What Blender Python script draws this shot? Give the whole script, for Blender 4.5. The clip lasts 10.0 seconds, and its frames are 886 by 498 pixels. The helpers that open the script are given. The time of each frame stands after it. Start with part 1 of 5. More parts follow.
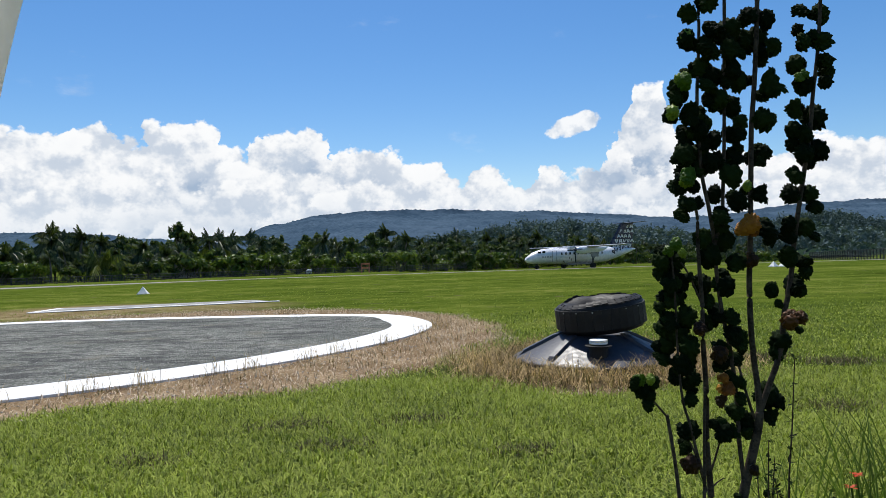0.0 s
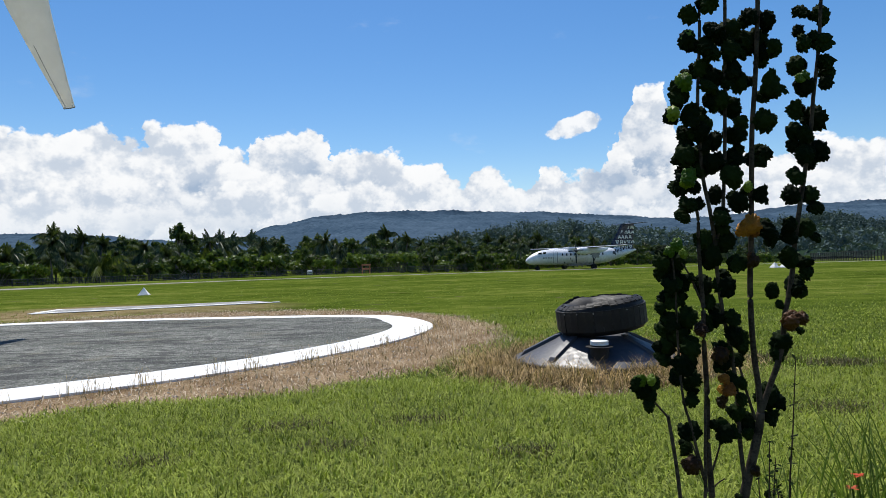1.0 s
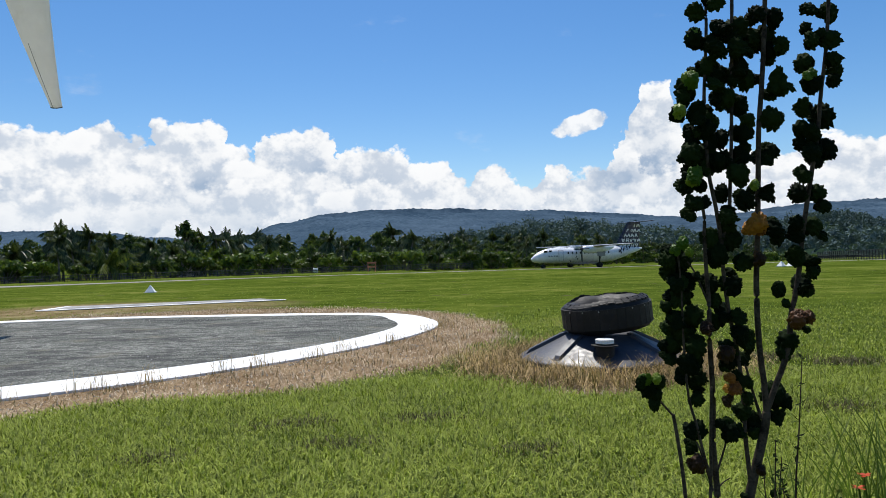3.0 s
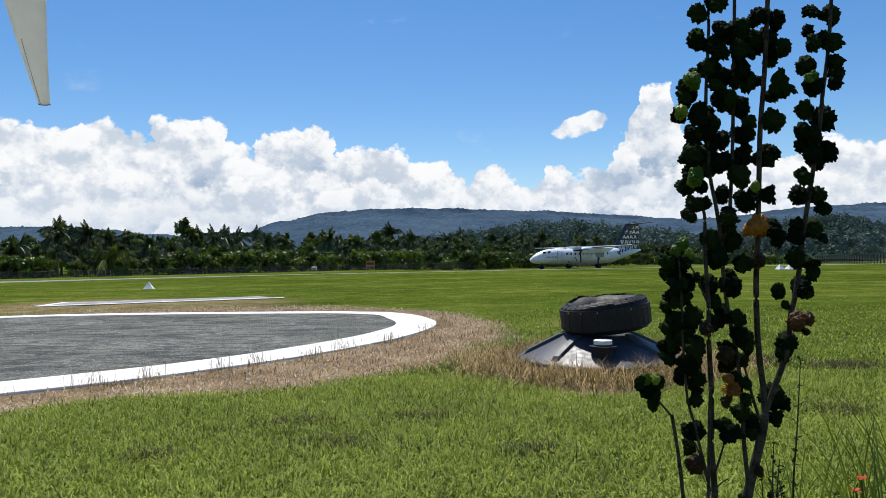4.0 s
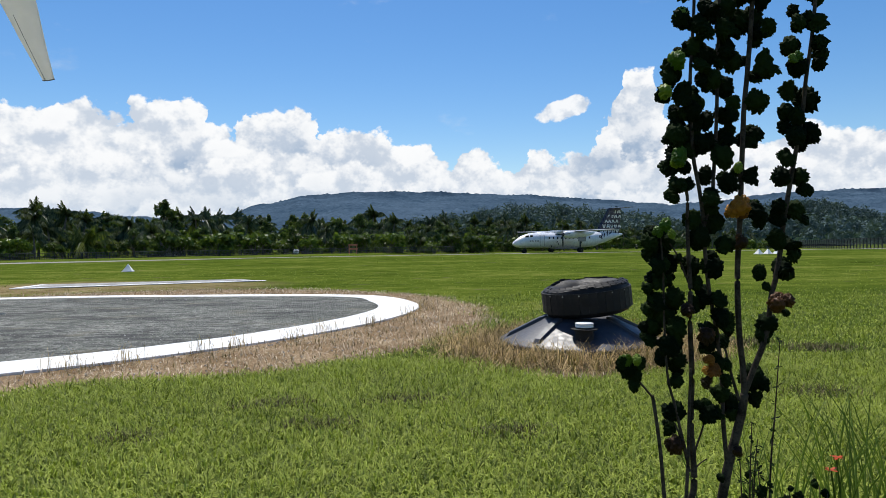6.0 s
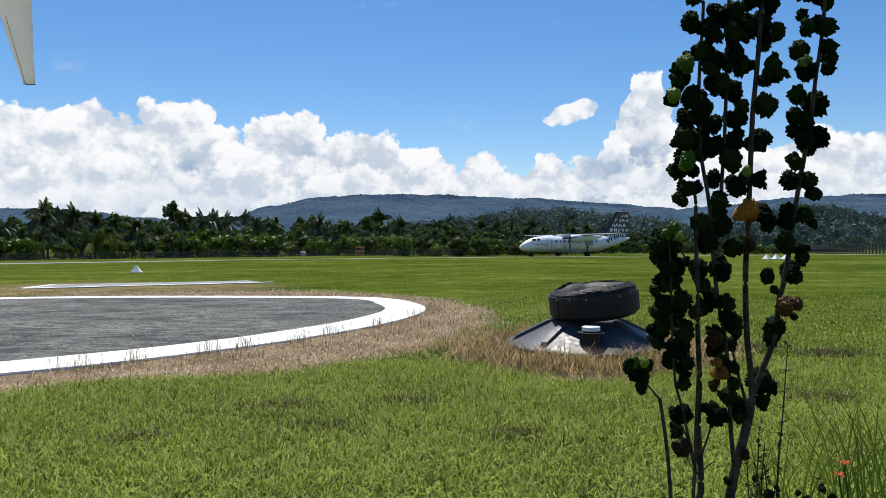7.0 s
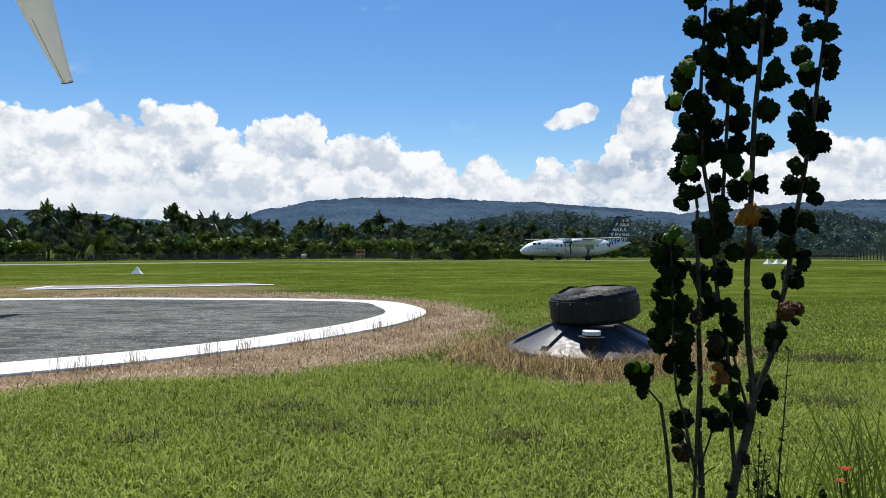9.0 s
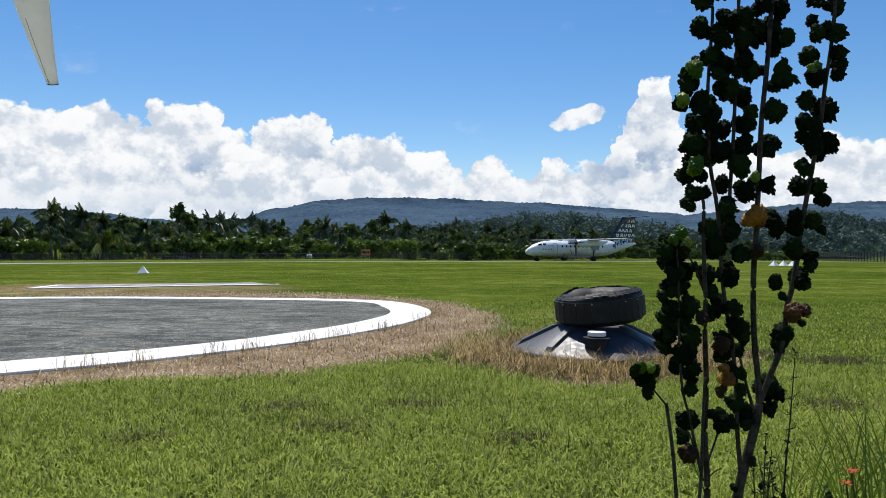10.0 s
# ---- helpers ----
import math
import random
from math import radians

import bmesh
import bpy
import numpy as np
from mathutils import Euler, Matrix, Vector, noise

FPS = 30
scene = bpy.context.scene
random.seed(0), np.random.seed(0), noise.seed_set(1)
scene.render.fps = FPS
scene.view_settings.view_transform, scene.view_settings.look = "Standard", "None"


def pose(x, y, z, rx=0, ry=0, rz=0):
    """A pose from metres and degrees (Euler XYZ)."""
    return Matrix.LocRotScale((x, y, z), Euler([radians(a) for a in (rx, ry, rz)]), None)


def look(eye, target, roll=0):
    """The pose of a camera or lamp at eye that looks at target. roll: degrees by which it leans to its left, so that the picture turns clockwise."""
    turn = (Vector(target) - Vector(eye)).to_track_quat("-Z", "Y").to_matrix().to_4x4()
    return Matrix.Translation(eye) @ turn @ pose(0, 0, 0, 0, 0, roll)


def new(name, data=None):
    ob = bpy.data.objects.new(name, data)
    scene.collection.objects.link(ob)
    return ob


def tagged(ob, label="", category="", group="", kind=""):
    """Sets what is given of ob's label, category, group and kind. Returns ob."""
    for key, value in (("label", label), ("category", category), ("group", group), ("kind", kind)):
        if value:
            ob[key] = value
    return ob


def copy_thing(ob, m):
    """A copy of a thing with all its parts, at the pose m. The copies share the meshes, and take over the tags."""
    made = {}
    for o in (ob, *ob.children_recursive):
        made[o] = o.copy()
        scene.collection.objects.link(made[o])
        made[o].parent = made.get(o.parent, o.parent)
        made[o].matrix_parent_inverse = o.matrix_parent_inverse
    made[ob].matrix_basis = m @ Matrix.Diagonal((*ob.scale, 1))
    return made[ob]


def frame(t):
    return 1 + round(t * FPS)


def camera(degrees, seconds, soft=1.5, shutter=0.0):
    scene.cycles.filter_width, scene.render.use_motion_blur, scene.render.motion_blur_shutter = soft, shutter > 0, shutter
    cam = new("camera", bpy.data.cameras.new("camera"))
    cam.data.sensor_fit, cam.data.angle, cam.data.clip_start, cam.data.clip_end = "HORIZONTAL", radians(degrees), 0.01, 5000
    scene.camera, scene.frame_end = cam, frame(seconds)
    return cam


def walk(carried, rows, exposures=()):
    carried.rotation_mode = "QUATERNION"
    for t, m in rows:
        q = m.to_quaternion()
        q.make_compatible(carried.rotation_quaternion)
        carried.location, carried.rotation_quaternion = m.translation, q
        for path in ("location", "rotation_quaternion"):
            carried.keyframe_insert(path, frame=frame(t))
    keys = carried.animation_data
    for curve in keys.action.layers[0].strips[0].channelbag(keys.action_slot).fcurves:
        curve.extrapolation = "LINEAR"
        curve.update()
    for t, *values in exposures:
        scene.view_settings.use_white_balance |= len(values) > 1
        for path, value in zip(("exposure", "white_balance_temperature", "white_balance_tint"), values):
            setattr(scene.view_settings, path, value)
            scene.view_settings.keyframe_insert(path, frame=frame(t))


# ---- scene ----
cam = camera(66.0, 10.0, soft=0.5)
PATH = [
    (0, (0.001, 0.002, 1.5), (0.004, 2.002, 1.531), -1.6),
    (0.5, (0.004, 0.002, 1.5), (0.007, 2.002, 1.534), -1.7),
    (1, (0.0, -0.001, 1.499), (0.001, 1.999, 1.533), -1.6),
    (1.5, (0.003, 0.001, 1.5), (0.001, 2.0, 1.529), -1.7),
    (2, (0.002, 0.003, 1.5), (0.002, 2.003, 1.522), -1.9),
    (2.5, (0.003, 0.001, 1.5), (-0.006, 2.001, 1.529), -1.8),
    (4, (-0.004, -0.001, 1.494), (-0.016, 1.999, 1.522), -0.9),
    (4.5, (0.001, 0.008, 1.492), (0.006, 2.008, 1.515), -0.9),
    (5, (0.012, 0.03, 1.488), (0.064, 2.029, 1.454), -1.4),
    (5.5, (0.007, 0.031, 1.486), (0.058, 2.03, 1.458), -1.0),
    (7, (-0.006, 0.013, 1.478), (0.012, 2.013, 1.466), -0.3),
    (7.5, (-0.004, 0.019, 1.479), (0.013, 2.019, 1.471), -0.3),
    (8, (-0.007, 0.012, 1.478), (0.008, 2.012, 1.475), -0.3),
    (8.5, (-0.004, 0.017, 1.477), (0.01, 2.017, 1.473), -0.1),
    (9, (-0.007, 0.015, 1.477), (0.009, 2.015, 1.475), -0.0),
    (9.5, (-0.009, 0.015, 1.475), (-0.005, 2.015, 1.472), 0.2),
    (10, (-0.01, 0.012, 1.476), (-0.009, 2.012, 1.475), 0.2),
]
walk(cam, [(t, look(eye, target, roll)) for t, eye, target, roll in PATH])

# ---- world and sun ----
SUN_AZ, SUN_EL = radians(-10), radians(62)      # azimuth from +y towards +x
sun_dir = Vector((math.sin(SUN_AZ) * math.cos(SUN_EL), math.cos(SUN_AZ) * math.cos(SUN_EL), math.sin(SUN_EL)))
sun = new("sun", bpy.data.lights.new("sun", "SUN"))
sun.data.energy, sun.data.angle, sun.data.color = 5.2, radians(0.5), (1.0, 0.96, 0.9)
sun.matrix_world = look(sun_dir * 50, (0, 0, 0))
SKY, CLOUD = 0.118, 0.97


class Nodes:
    """Short hand for building a node tree."""

    def __init__(self, tree):
        self.tree = tree
        tree.nodes.clear()

    def add(self, kind, inputs=None, operation="", use_clamp=False, data_type="", blend_type="", interpolation_type="", feature=""):
        node = self.tree.nodes.new(kind)
        if operation:
            node.operation = operation
        if use_clamp:
            node.use_clamp = True
        if data_type:
            node.data_type = data_type
        if blend_type:
            node.blend_type = blend_type
        if interpolation_type:
            node.interpolation_type = interpolation_type
        if feature:
            node.feature = feature
        for name, v in (inputs or {}).items():
            self.put(node.inputs[name], v)
        return node

    def put(self, socket, v):
        if isinstance(v, bpy.types.NodeSocket):
            self.tree.links.new(v, socket)
        else:
            socket.default_value = v

    def math(self, op, a, b=0.0, clamp=False):
        node = self.add("ShaderNodeMath", operation=op, use_clamp=clamp)
        self.put(node.inputs[0], a), self.put(node.inputs[1], b)
        return node.outputs[0]

    def mix(self, fac, a, b, blend="MIX"):
        node = self.add("ShaderNodeMix", data_type="RGBA", blend_type=blend)
        self.put(node.inputs[0], fac)
        for socket, v in ((node.inputs[6], a), (node.inputs[7], b)):
            self.put(socket, (*v, 1) if isinstance(v, tuple) and len(v) == 3 else v)
        return node.outputs[2]

    def step(self, v, lo, hi, to_lo=0.0, to_hi=1.0):
        node = self.add("ShaderNodeMapRange", interpolation_type="SMOOTHSTEP")
        for i, x in enumerate((v, lo, hi, to_lo, to_hi)):
            self.put(node.inputs[i], x)
        return node.outputs[0]

    def noise(self, vec, scale, detail=4.0, rough=0.55, warp=0.0):
        return self.add("ShaderNodeTexNoise", inputs={"Vector": vec, "Scale": scale, "Detail": detail, "Roughness": rough, "Distortion": warp}).outputs[0]

    def ramp(self, v, stops):
        node = self.add("ShaderNodeValToRGB")
        while len(node.color_ramp.elements) < len(stops):
            node.color_ramp.elements.new(1.0)
        for e, (at, value) in zip(node.color_ramp.elements, stops):
            e.position = at
            e.color = (value, value, value, 1) if isinstance(value, float) else (*value, 1)
        self.put(node.inputs[0], v)
        return node.outputs[0]


def sky_world():
    world = bpy.data.worlds.new("sky")
    scene.world = world
    world.use_nodes = True
    n = Nodes(world.node_tree)
    sky = n.add("ShaderNodeTexSky")
    sky.sky_type, sky.sun_disc, sky.sun_elevation, sky.sun_rotation = "NISHITA", False, SUN_EL, SUN_AZ
    sky.air_density, sky.dust_density, sky.ozone_density = 1.0, 0.3, 3.0
    way = n.add("ShaderNodeTexCoord").outputs["Generated"]
    xyz = n.add("ShaderNodeSeparateXYZ", inputs={0: way})
    az = n.math("ARCTAN2", xyz.outputs[0], xyz.outputs[1])
    el = n.math("ARCSINE", xyz.outputs[2])
    # tops of the cumulus bank: azimuth and elevation in radians, in two stretches
    west = ((-0.576, 0.175), (-0.552, 0.178), (-0.525, 0.182), (-0.509, 0.178), (-0.493, 0.190), (-0.484, 0.196), (-0.457, 0.197), (-0.447, 0.185), (-0.441, 0.179), (-0.423, 0.178), (-0.411, 0.177), (-0.403, 0.191), (-0.385, 0.196), (-0.371, 0.205), (-0.360, 0.198), (-0.349, 0.199), (-0.334, 0.203), (-0.313, 0.195), (-0.310, 0.168), (-0.293, 0.158), (-0.274, 0.151), (-0.266, 0.169), (-0.247, 0.191), (-0.203, 0.188), (-0.191, 0.197), (-0.175, 0.190), (-0.165, 0.177), (-0.159, 0.149))
    east = ((-0.159, 0.149), (-0.151, 0.163), (-0.127, 0.170), (-0.098, 0.166), (-0.078, 0.155), (-0.061, 0.153), (-0.041, 0.137), (-0.020, 0.147), (0.000, 0.150), (0.013, 0.129), (0.038, 0.112), (0.055, 0.131), (0.075, 0.135), (0.096, 0.116), (0.120, 0.106), (0.138, 0.115), (0.146, 0.131), (0.165, 0.132), (0.177, 0.120), (0.197, 0.118), (0.225, 0.125), (0.240, 0.149), (0.252, 0.174), (0.273, 0.207), (0.279, 0.237), (0.319, 0.234), (0.326, 0.204), (0.336, 0.180), (0.347, 0.155), (0.459, 0.132), (0.523, 0.145), (0.576, 0.135))

    ragged = n.noise(n.add("ShaderNodeCombineXYZ", inputs={0: az, 1: el, 2: 3.3}).outputs[0], 34.0, 4.0, 0.6)
    sway = n.math("ADD", az, n.math("MULTIPLY", n.math("SUBTRACT", ragged, 0.5), 0.05))

    def skyline(line, shift):
        first, last = line[0][0], line[-1][0]
        v = n.math("DIVIDE", n.math("SUBTRACT", n.math("ADD", sway, shift), first), last - first, True)
        return n.math("MULTIPLY", n.ramp(v, [((a - first) / (last - first), h / 0.3) for a, h in line]), 0.3)

    def tops(shift):
        return n.mix(n.math("GREATER_THAN", n.math("ADD", sway, shift), west[-1][0]), skyline(west, shift), skyline(east, shift))

    def billow(da, de, z=0.37):
        v = n.add("ShaderNodeCombineXYZ", inputs={0: n.math("ADD", az, da), 1: n.math("MULTIPLY", n.math("ADD", el, de), 1.15), 2: z}).outputs[0]
        big = n.add("ShaderNodeTexVoronoi", feature="SMOOTH_F1", inputs={"Vector": v, "Scale": 17.0, "Detail": 3.5, "Roughness": 0.55, "Lacunarity": 2.3, "Smoothness": 0.3}).outputs[0]
        fine = n.noise(v, 26.0, 8.0, 0.61, 0.3)
        return n.math("ADD", n.math("ADD", n.math("MULTIPLY", big, -0.75), n.math("MULTIPLY", fine, 0.95)), 0.2)

    soft = n.step(n.noise(n.add("ShaderNodeCombineXYZ", inputs={0: az, 1: n.math("MULTIPLY", el, 1.8), 2: 1.2}).outputs[0], 7.0, 4.0, 0.5), 0.35, 0.68)
    b0 = billow(0.0, 0.0)

    def heads(share, shift, rough, z):
        """One rank of cumulus heads: how far a direction lies below its tops, and its colour, bright above and greyer below."""
        here = b0 if z == 0.37 else billow(0.0, 0.0, z)
        up = billow(0.010, 0.026, z)
        inside = n.math("ADD", n.math("SUBTRACT", n.math("MULTIPLY", tops(shift), share), el), n.math("MULTIPLY", here, rough))
        lit = n.step(n.math("SUBTRACT", here, up), -0.34, 0.30)
        deep = n.step(inside, 0.005, 0.12)
        dull = n.math("ADD", n.math("MULTIPLY", n.math("SUBTRACT", 1.0, lit), 0.62), n.math("MULTIPLY", deep, n.math("ADD", 0.10, n.math("MULTIPLY", soft, 0.65))), True)
        return inside, n.mix(dull, (1.0, 1.01, 1.02), (0.38, 0.49, 0.65))

    inside, white = heads(1.0, 0.0, 0.034, 0.37)
    cover = n.step(inside, -0.002, 0.005)
    for share, shift, rough, z in ((0.80, 0.06, 0.05, 2.3), (0.60, -0.09, 0.06, 5.1), (0.40, 0.13, 0.06, 8.4)):
        below, tone = heads(share, shift, rough, z)
        white = n.mix(n.step(below, -0.004, 0.014), white, tone)
    # one small detached cloud and some wisps
    dx = n.math("DIVIDE", n.math("SUBTRACT", az, 0.199), 0.045)
    dy = n.math("DIVIDE", n.math("SUBTRACT", n.math("SUBTRACT", el, 0.188), n.math("MULTIPLY", n.math("SUBTRACT", az, 0.199), 0.22)), 0.017)
    lone = n.math("SUBTRACT", 1.0, n.math("ADD", n.math("MULTIPLY", dx, dx), n.math("MULTIPLY", dy, dy)))
    lone = n.step(n.math("ADD", lone, n.math("MULTIPLY", n.math("ADD", b0, 0.05), 1.4)), 0.0, 0.35)
    wv = n.add("ShaderNodeCombineXYZ", inputs={0: az, 1: n.math("MULTIPLY", el, 2.2), 2: 4.1}).outputs[0]
    wisp = n.math("MULTIPLY", n.step(n.noise(wv, 9.0, 7.0, 0.6), 0.62, 0.85), 0.3)
    cover = n.math("MAXIMUM", n.math("MAXIMUM", cover, n.math("MULTIPLY", lone, 0.95)), wisp, True)
    low = n.step(el, 0.0, 0.12, 0.55, 0.0)
    white = n.mix(low, white, (0.62, 0.72, 0.84))
    # paler and bluer tone of the clear sky near the horizon
    deep_blue = n.add("ShaderNodeHueSaturation", inputs={"Color": sky.outputs[0], "Saturation": 1.31, "Hue": 0.503}).outputs[0]
    blue = n.add("ShaderNodeBackground", inputs={"Color": deep_blue, "Strength": SKY})
    cloud = n.add("ShaderNodeBackground", inputs={"Color": white, "Strength": CLOUD})
    both = n.add("ShaderNodeMixShader", inputs={0: cover, 1: blue.outputs[0], 2: cloud.outputs[0]})
    n.add("ShaderNodeOutputWorld", inputs={0: both.outputs[0]})
    world.cycles.sampling_method = "MANUAL"
    world.cycles.sample_map_resolution = 512


sky_world()


# ---- materials ----
def material(name, rough=0.7, metal=0.0, spec=0.5):
    m = bpy.data.materials.new(name)
    m.use_nodes = True
    n = Nodes(m.node_tree)
    b = n.add("ShaderNodeBsdfPrincipled", inputs={"Roughness": rough, "Metallic": metal, "Specular IOR Level": spec})
    n.add("ShaderNodeOutputMaterial", inputs={0: b.outputs[0]})
    return m, n, b


def relief(n, b, height, strength, distance):
    n.put(b.inputs["Normal"], n.add("ShaderNodeBump", inputs={"Height": height, "Strength": strength, "Distance": distance}).outputs[0])


def surface(name, low, high, scale, rough=0.7, metal=0.0, bump=0.0, fine=6.0, spec=0.5, stain=None):
    """A two-scale mottled surface: low and high are its colours, scale the size of the broad mottling."""
    m, n, b = material(name, rough, metal, spec)
    at = n.add("ShaderNodeTexCoord").outputs["Object"]
    broad, grain = n.noise(at, scale, 5.0), n.noise(at, scale * fine, 3.0, 0.6)
    mixed = n.math("ADD", n.math("MULTIPLY", broad, 0.6), n.math("MULTIPLY", grain, 0.4))
    col = n.mix(n.step(mixed, 0.36, 0.64), low, high)
    if stain:
        col = n.mix(n.math("MULTIPLY", n.step(n.noise(at, scale * 0.6, 6.0, 0.65, 0.5), 0.55, 0.7), 0.7), col, stain)
    n.put(b.inputs["Base Color"], col)
    n.put(b.inputs["Roughness"], n.step(grain, 0.3, 0.7, max(rough - 0.1, 0.03), min(rough + 0.1, 1.0)))
    if bump:
        relief(n, b, mixed, 0.6, bump)
    return m


def foliage(name, low, high, through_light=0.35, rough=0.5, island=True, scale=0.25, glow=(0.16, 0.24, 0.02), gloss=0.18):
    """Leaves: colour varies from leaf to leaf and over the plant; light shines through."""
    m, n, b = material(name, rough, 0.0, gloss)
    geo = n.add("ShaderNodeNewGeometry")
    obj = n.add("ShaderNodeObjectInfo")
    at = n.add("ShaderNodeTexCoord").outputs["Object"]
    one = geo.outputs["Random Per Island"] if island else obj.outputs["Random"]
    v = n.math("ADD", n.math("MULTIPLY", one, 0.6), n.math("MULTIPLY", n.noise(at, scale, 3.0), 0.5))
    v = n.math("ADD", v, n.math("MULTIPLY", n.math("SUBTRACT", obj.outputs["Random"], 0.5), 0.3))
    col = n.mix(n.step(v, 0.2, 0.95), low, high)
    n.put(b.inputs["Base Color"], col)
    t = n.add("ShaderNodeBsdfTranslucent", inputs={"Color": n.mix(0.5, col, glow)})
    s = n.add("ShaderNodeMixShader", inputs={0: through_light, 1: b.outputs[0], 2: t.outputs[0]})
    out = [x for x in m.node_tree.nodes if x.type == "OUTPUT_MATERIAL"][0]
    n.put(out.inputs[0], s.outputs[0])
    return m


PAD_X, PAD_Y = -7.9, 14.0                                      # middle of the gravel helicopter pad
DRY_X, DRY_Y = -7.0, 14.5                                      # middle of the dry ground round the pad
LID_X, LID_Y, LID_R = 2.05, 9.42, 1.08                         # buried tank


def ground_material():
    m, n, b = material("grass_ground", 1.0, 0.0, 0.0)
    at = n.add("ShaderNodeTexCoord").outputs["Object"]
    broad = n.noise(at, 0.09, 5.0, 0.6)
    mid = n.noise(at, 0.9, 5.0, 0.65)
    fine = n.noise(at, 14.0, 4.0, 0.7)
    long = n.add("ShaderNodeMapping", inputs={"Vector": at, "Rotation": (0, 0, 0.12), "Scale": (0.10, 0.45, 1.0)}).outputs[0]
    mown = n.noise(long, 1.0, 6.0, 0.7, 0.3)
    v = n.math("ADD", n.math("ADD", n.math("MULTIPLY", broad, 0.3), n.math("MULTIPLY", mown, 0.22)), n.math("ADD", n.math("MULTIPLY", mid, 0.28), n.math("MULTIPLY", fine, 0.2)))
    green = n.ramp(v, [(0.41, (0.032, 0.050, 0.007)), (0.47, (0.060, 0.090, 0.012)), (0.53, (0.095, 0.125, 0.018)), (0.59, (0.175, 0.185, 0.045))])
    straw = n.ramp(n.math("ADD", n.math("MULTIPLY", n.noise(at, 32.0, 4.0, 0.75), 0.65), n.math("MULTIPLY", mid, 0.35)), [(0.36, (0.07, 0.045, 0.022)), (0.48, (0.22, 0.15, 0.085)), (0.56, (0.33, 0.245, 0.15)), (0.64, (0.55, 0.46, 0.33))])

    def near(x, y):
        d = n.add("ShaderNodeVectorMath", operation="DISTANCE", inputs={0: at, 1: (x, y, 0)}).outputs["Value"]
        return n.math("ADD", d, n.math("MULTIPLY", n.math("SUBTRACT", mid, 0.5), 1.6))
    dry = n.step(near(DRY_X, DRY_Y), 7.95, 8.45, 1.0, 0.0)
    dry = n.math("MAXIMUM", dry, n.step(near(LID_X - 0.15, LID_Y - 0.45), 1.4, 1.75, 1.0, 0.0))
    dry = n.math("MAXIMUM", dry, n.math("MULTIPLY", n.step(near(-13.5, 24.8), 2.0, 5.5, 1.0, 0.0), 0.75))
    dry = n.math("MAXIMUM", dry, n.math("MULTIPLY", n.step(near(-8.6, 25.0), 1.2, 4.2, 1.0, 0.0), 0.6))
    bare = n.math("MULTIPLY", n.step(n.noise(at, 0.55, 4.0, 0.6, 0.4), 0.63, 0.70), 0.7)
    col = n.mix(bare, green, (0.11, 0.10, 0.055))
    n.put(b.inputs["Base Color"], n.mix(dry, col, straw))
    relief(n, b, n.math("ADD", fine, mid), 0.8, 0.05)
    return m


def gravel_material():
    m, n, b = material("gravel", 1.0, 0.0, 0.05)
    at = n.add("ShaderNodeTexCoord").outputs["Object"]
    cell = n.add("ShaderNodeTexVoronoi", inputs={"Vector": at, "Scale": 26.0})
    broad = n.noise(at, 0.5, 5.0, 0.65, 0.6)
    grain = n.noise(at, 60.0, 3.0)
    grey = n.ramp(n.math("ADD", n.math("MULTIPLY", cell.outputs[1], 0.4), n.math("MULTIPLY", broad, 0.6)), [(0.25, (0.080, 0.086, 0.074)), (0.5, (0.175, 0.182, 0.160)), (0.75, (0.38, 0.38, 0.34))])
    ruts = n.noise(n.add("ShaderNodeMapping", inputs={"Vector": at, "Rotation": (0, 0, 0.25), "Scale": (0.9, 2.4, 1.0)}).outputs[0], 1.0, 6.0, 0.7, 1.2)
    grey = n.mix(n.step(ruts, 0.40, 0.57, 0.75, 0.0), grey, (0.06, 0.06, 0.06))
    tan = n.math("MULTIPLY", n.step(n.noise(at, 0.9, 5.0), 0.56, 0.72), 0.45)
    n.put(b.inputs["Base Color"], n.mix(tan, grey, (0.19, 0.17, 0.12)))
    relief(n, b, n.math("ADD", n.math("MULTIPLY", cell.outputs[0], -1.0), n.math("MULTIPLY", grain, 0.4)), 1.0, 0.03)
    return m


M_GROUND, M_GRAVEL = ground_material(), gravel_material()
M_PALE_GRAVEL = surface("pale_gravel", (0.20, 0.20, 0.19), (0.42, 0.41, 0.38), 1.2, 0.95, bump=0.02, spec=0.05)
M_STONE = surface("loose_stone", (0.16, 0.16, 0.15), (0.46, 0.44, 0.40), 6.0, 0.9)
M_WHITE_KERB = surface("painted_concrete", (0.70, 0.70, 0.68), (0.84, 0.84, 0.83), 2.0, 0.7, bump=0.006, stain=(0.55, 0.51, 0.44))
M_RUNWAY = surface("pale_asphalt", (0.17, 0.16, 0.14), (0.28, 0.27, 0.23), 0.3, 0.9)
M_BLACK_PLASTIC = surface("black_plastic", (0.020, 0.022, 0.030), (0.034, 0.037, 0.047), 2.2, 0.52, bump=0.0004, spec=0.6)
M_TYRE = surface("tyre_rubber", (0.005, 0.005, 0.006), (0.012, 0.012, 0.013), 5.0, 0.6, bump=0.006, spec=0.28, stain=(0.022, 0.021, 0.02))
M_WHITE_PLASTIC = surface("white_plastic", (0.68, 0.68, 0.66), (0.8, 0.8, 0.78), 9.0, 0.45, stain=(0.5, 0.47, 0.4))
M_STUD = surface("chipped_light_rubber", (0.3, 0.3, 0.28), (0.45, 0.45, 0.42), 20.0, 0.7)
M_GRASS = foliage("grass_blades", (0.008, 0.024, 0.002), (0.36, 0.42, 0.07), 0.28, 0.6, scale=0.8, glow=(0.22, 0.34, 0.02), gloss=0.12)
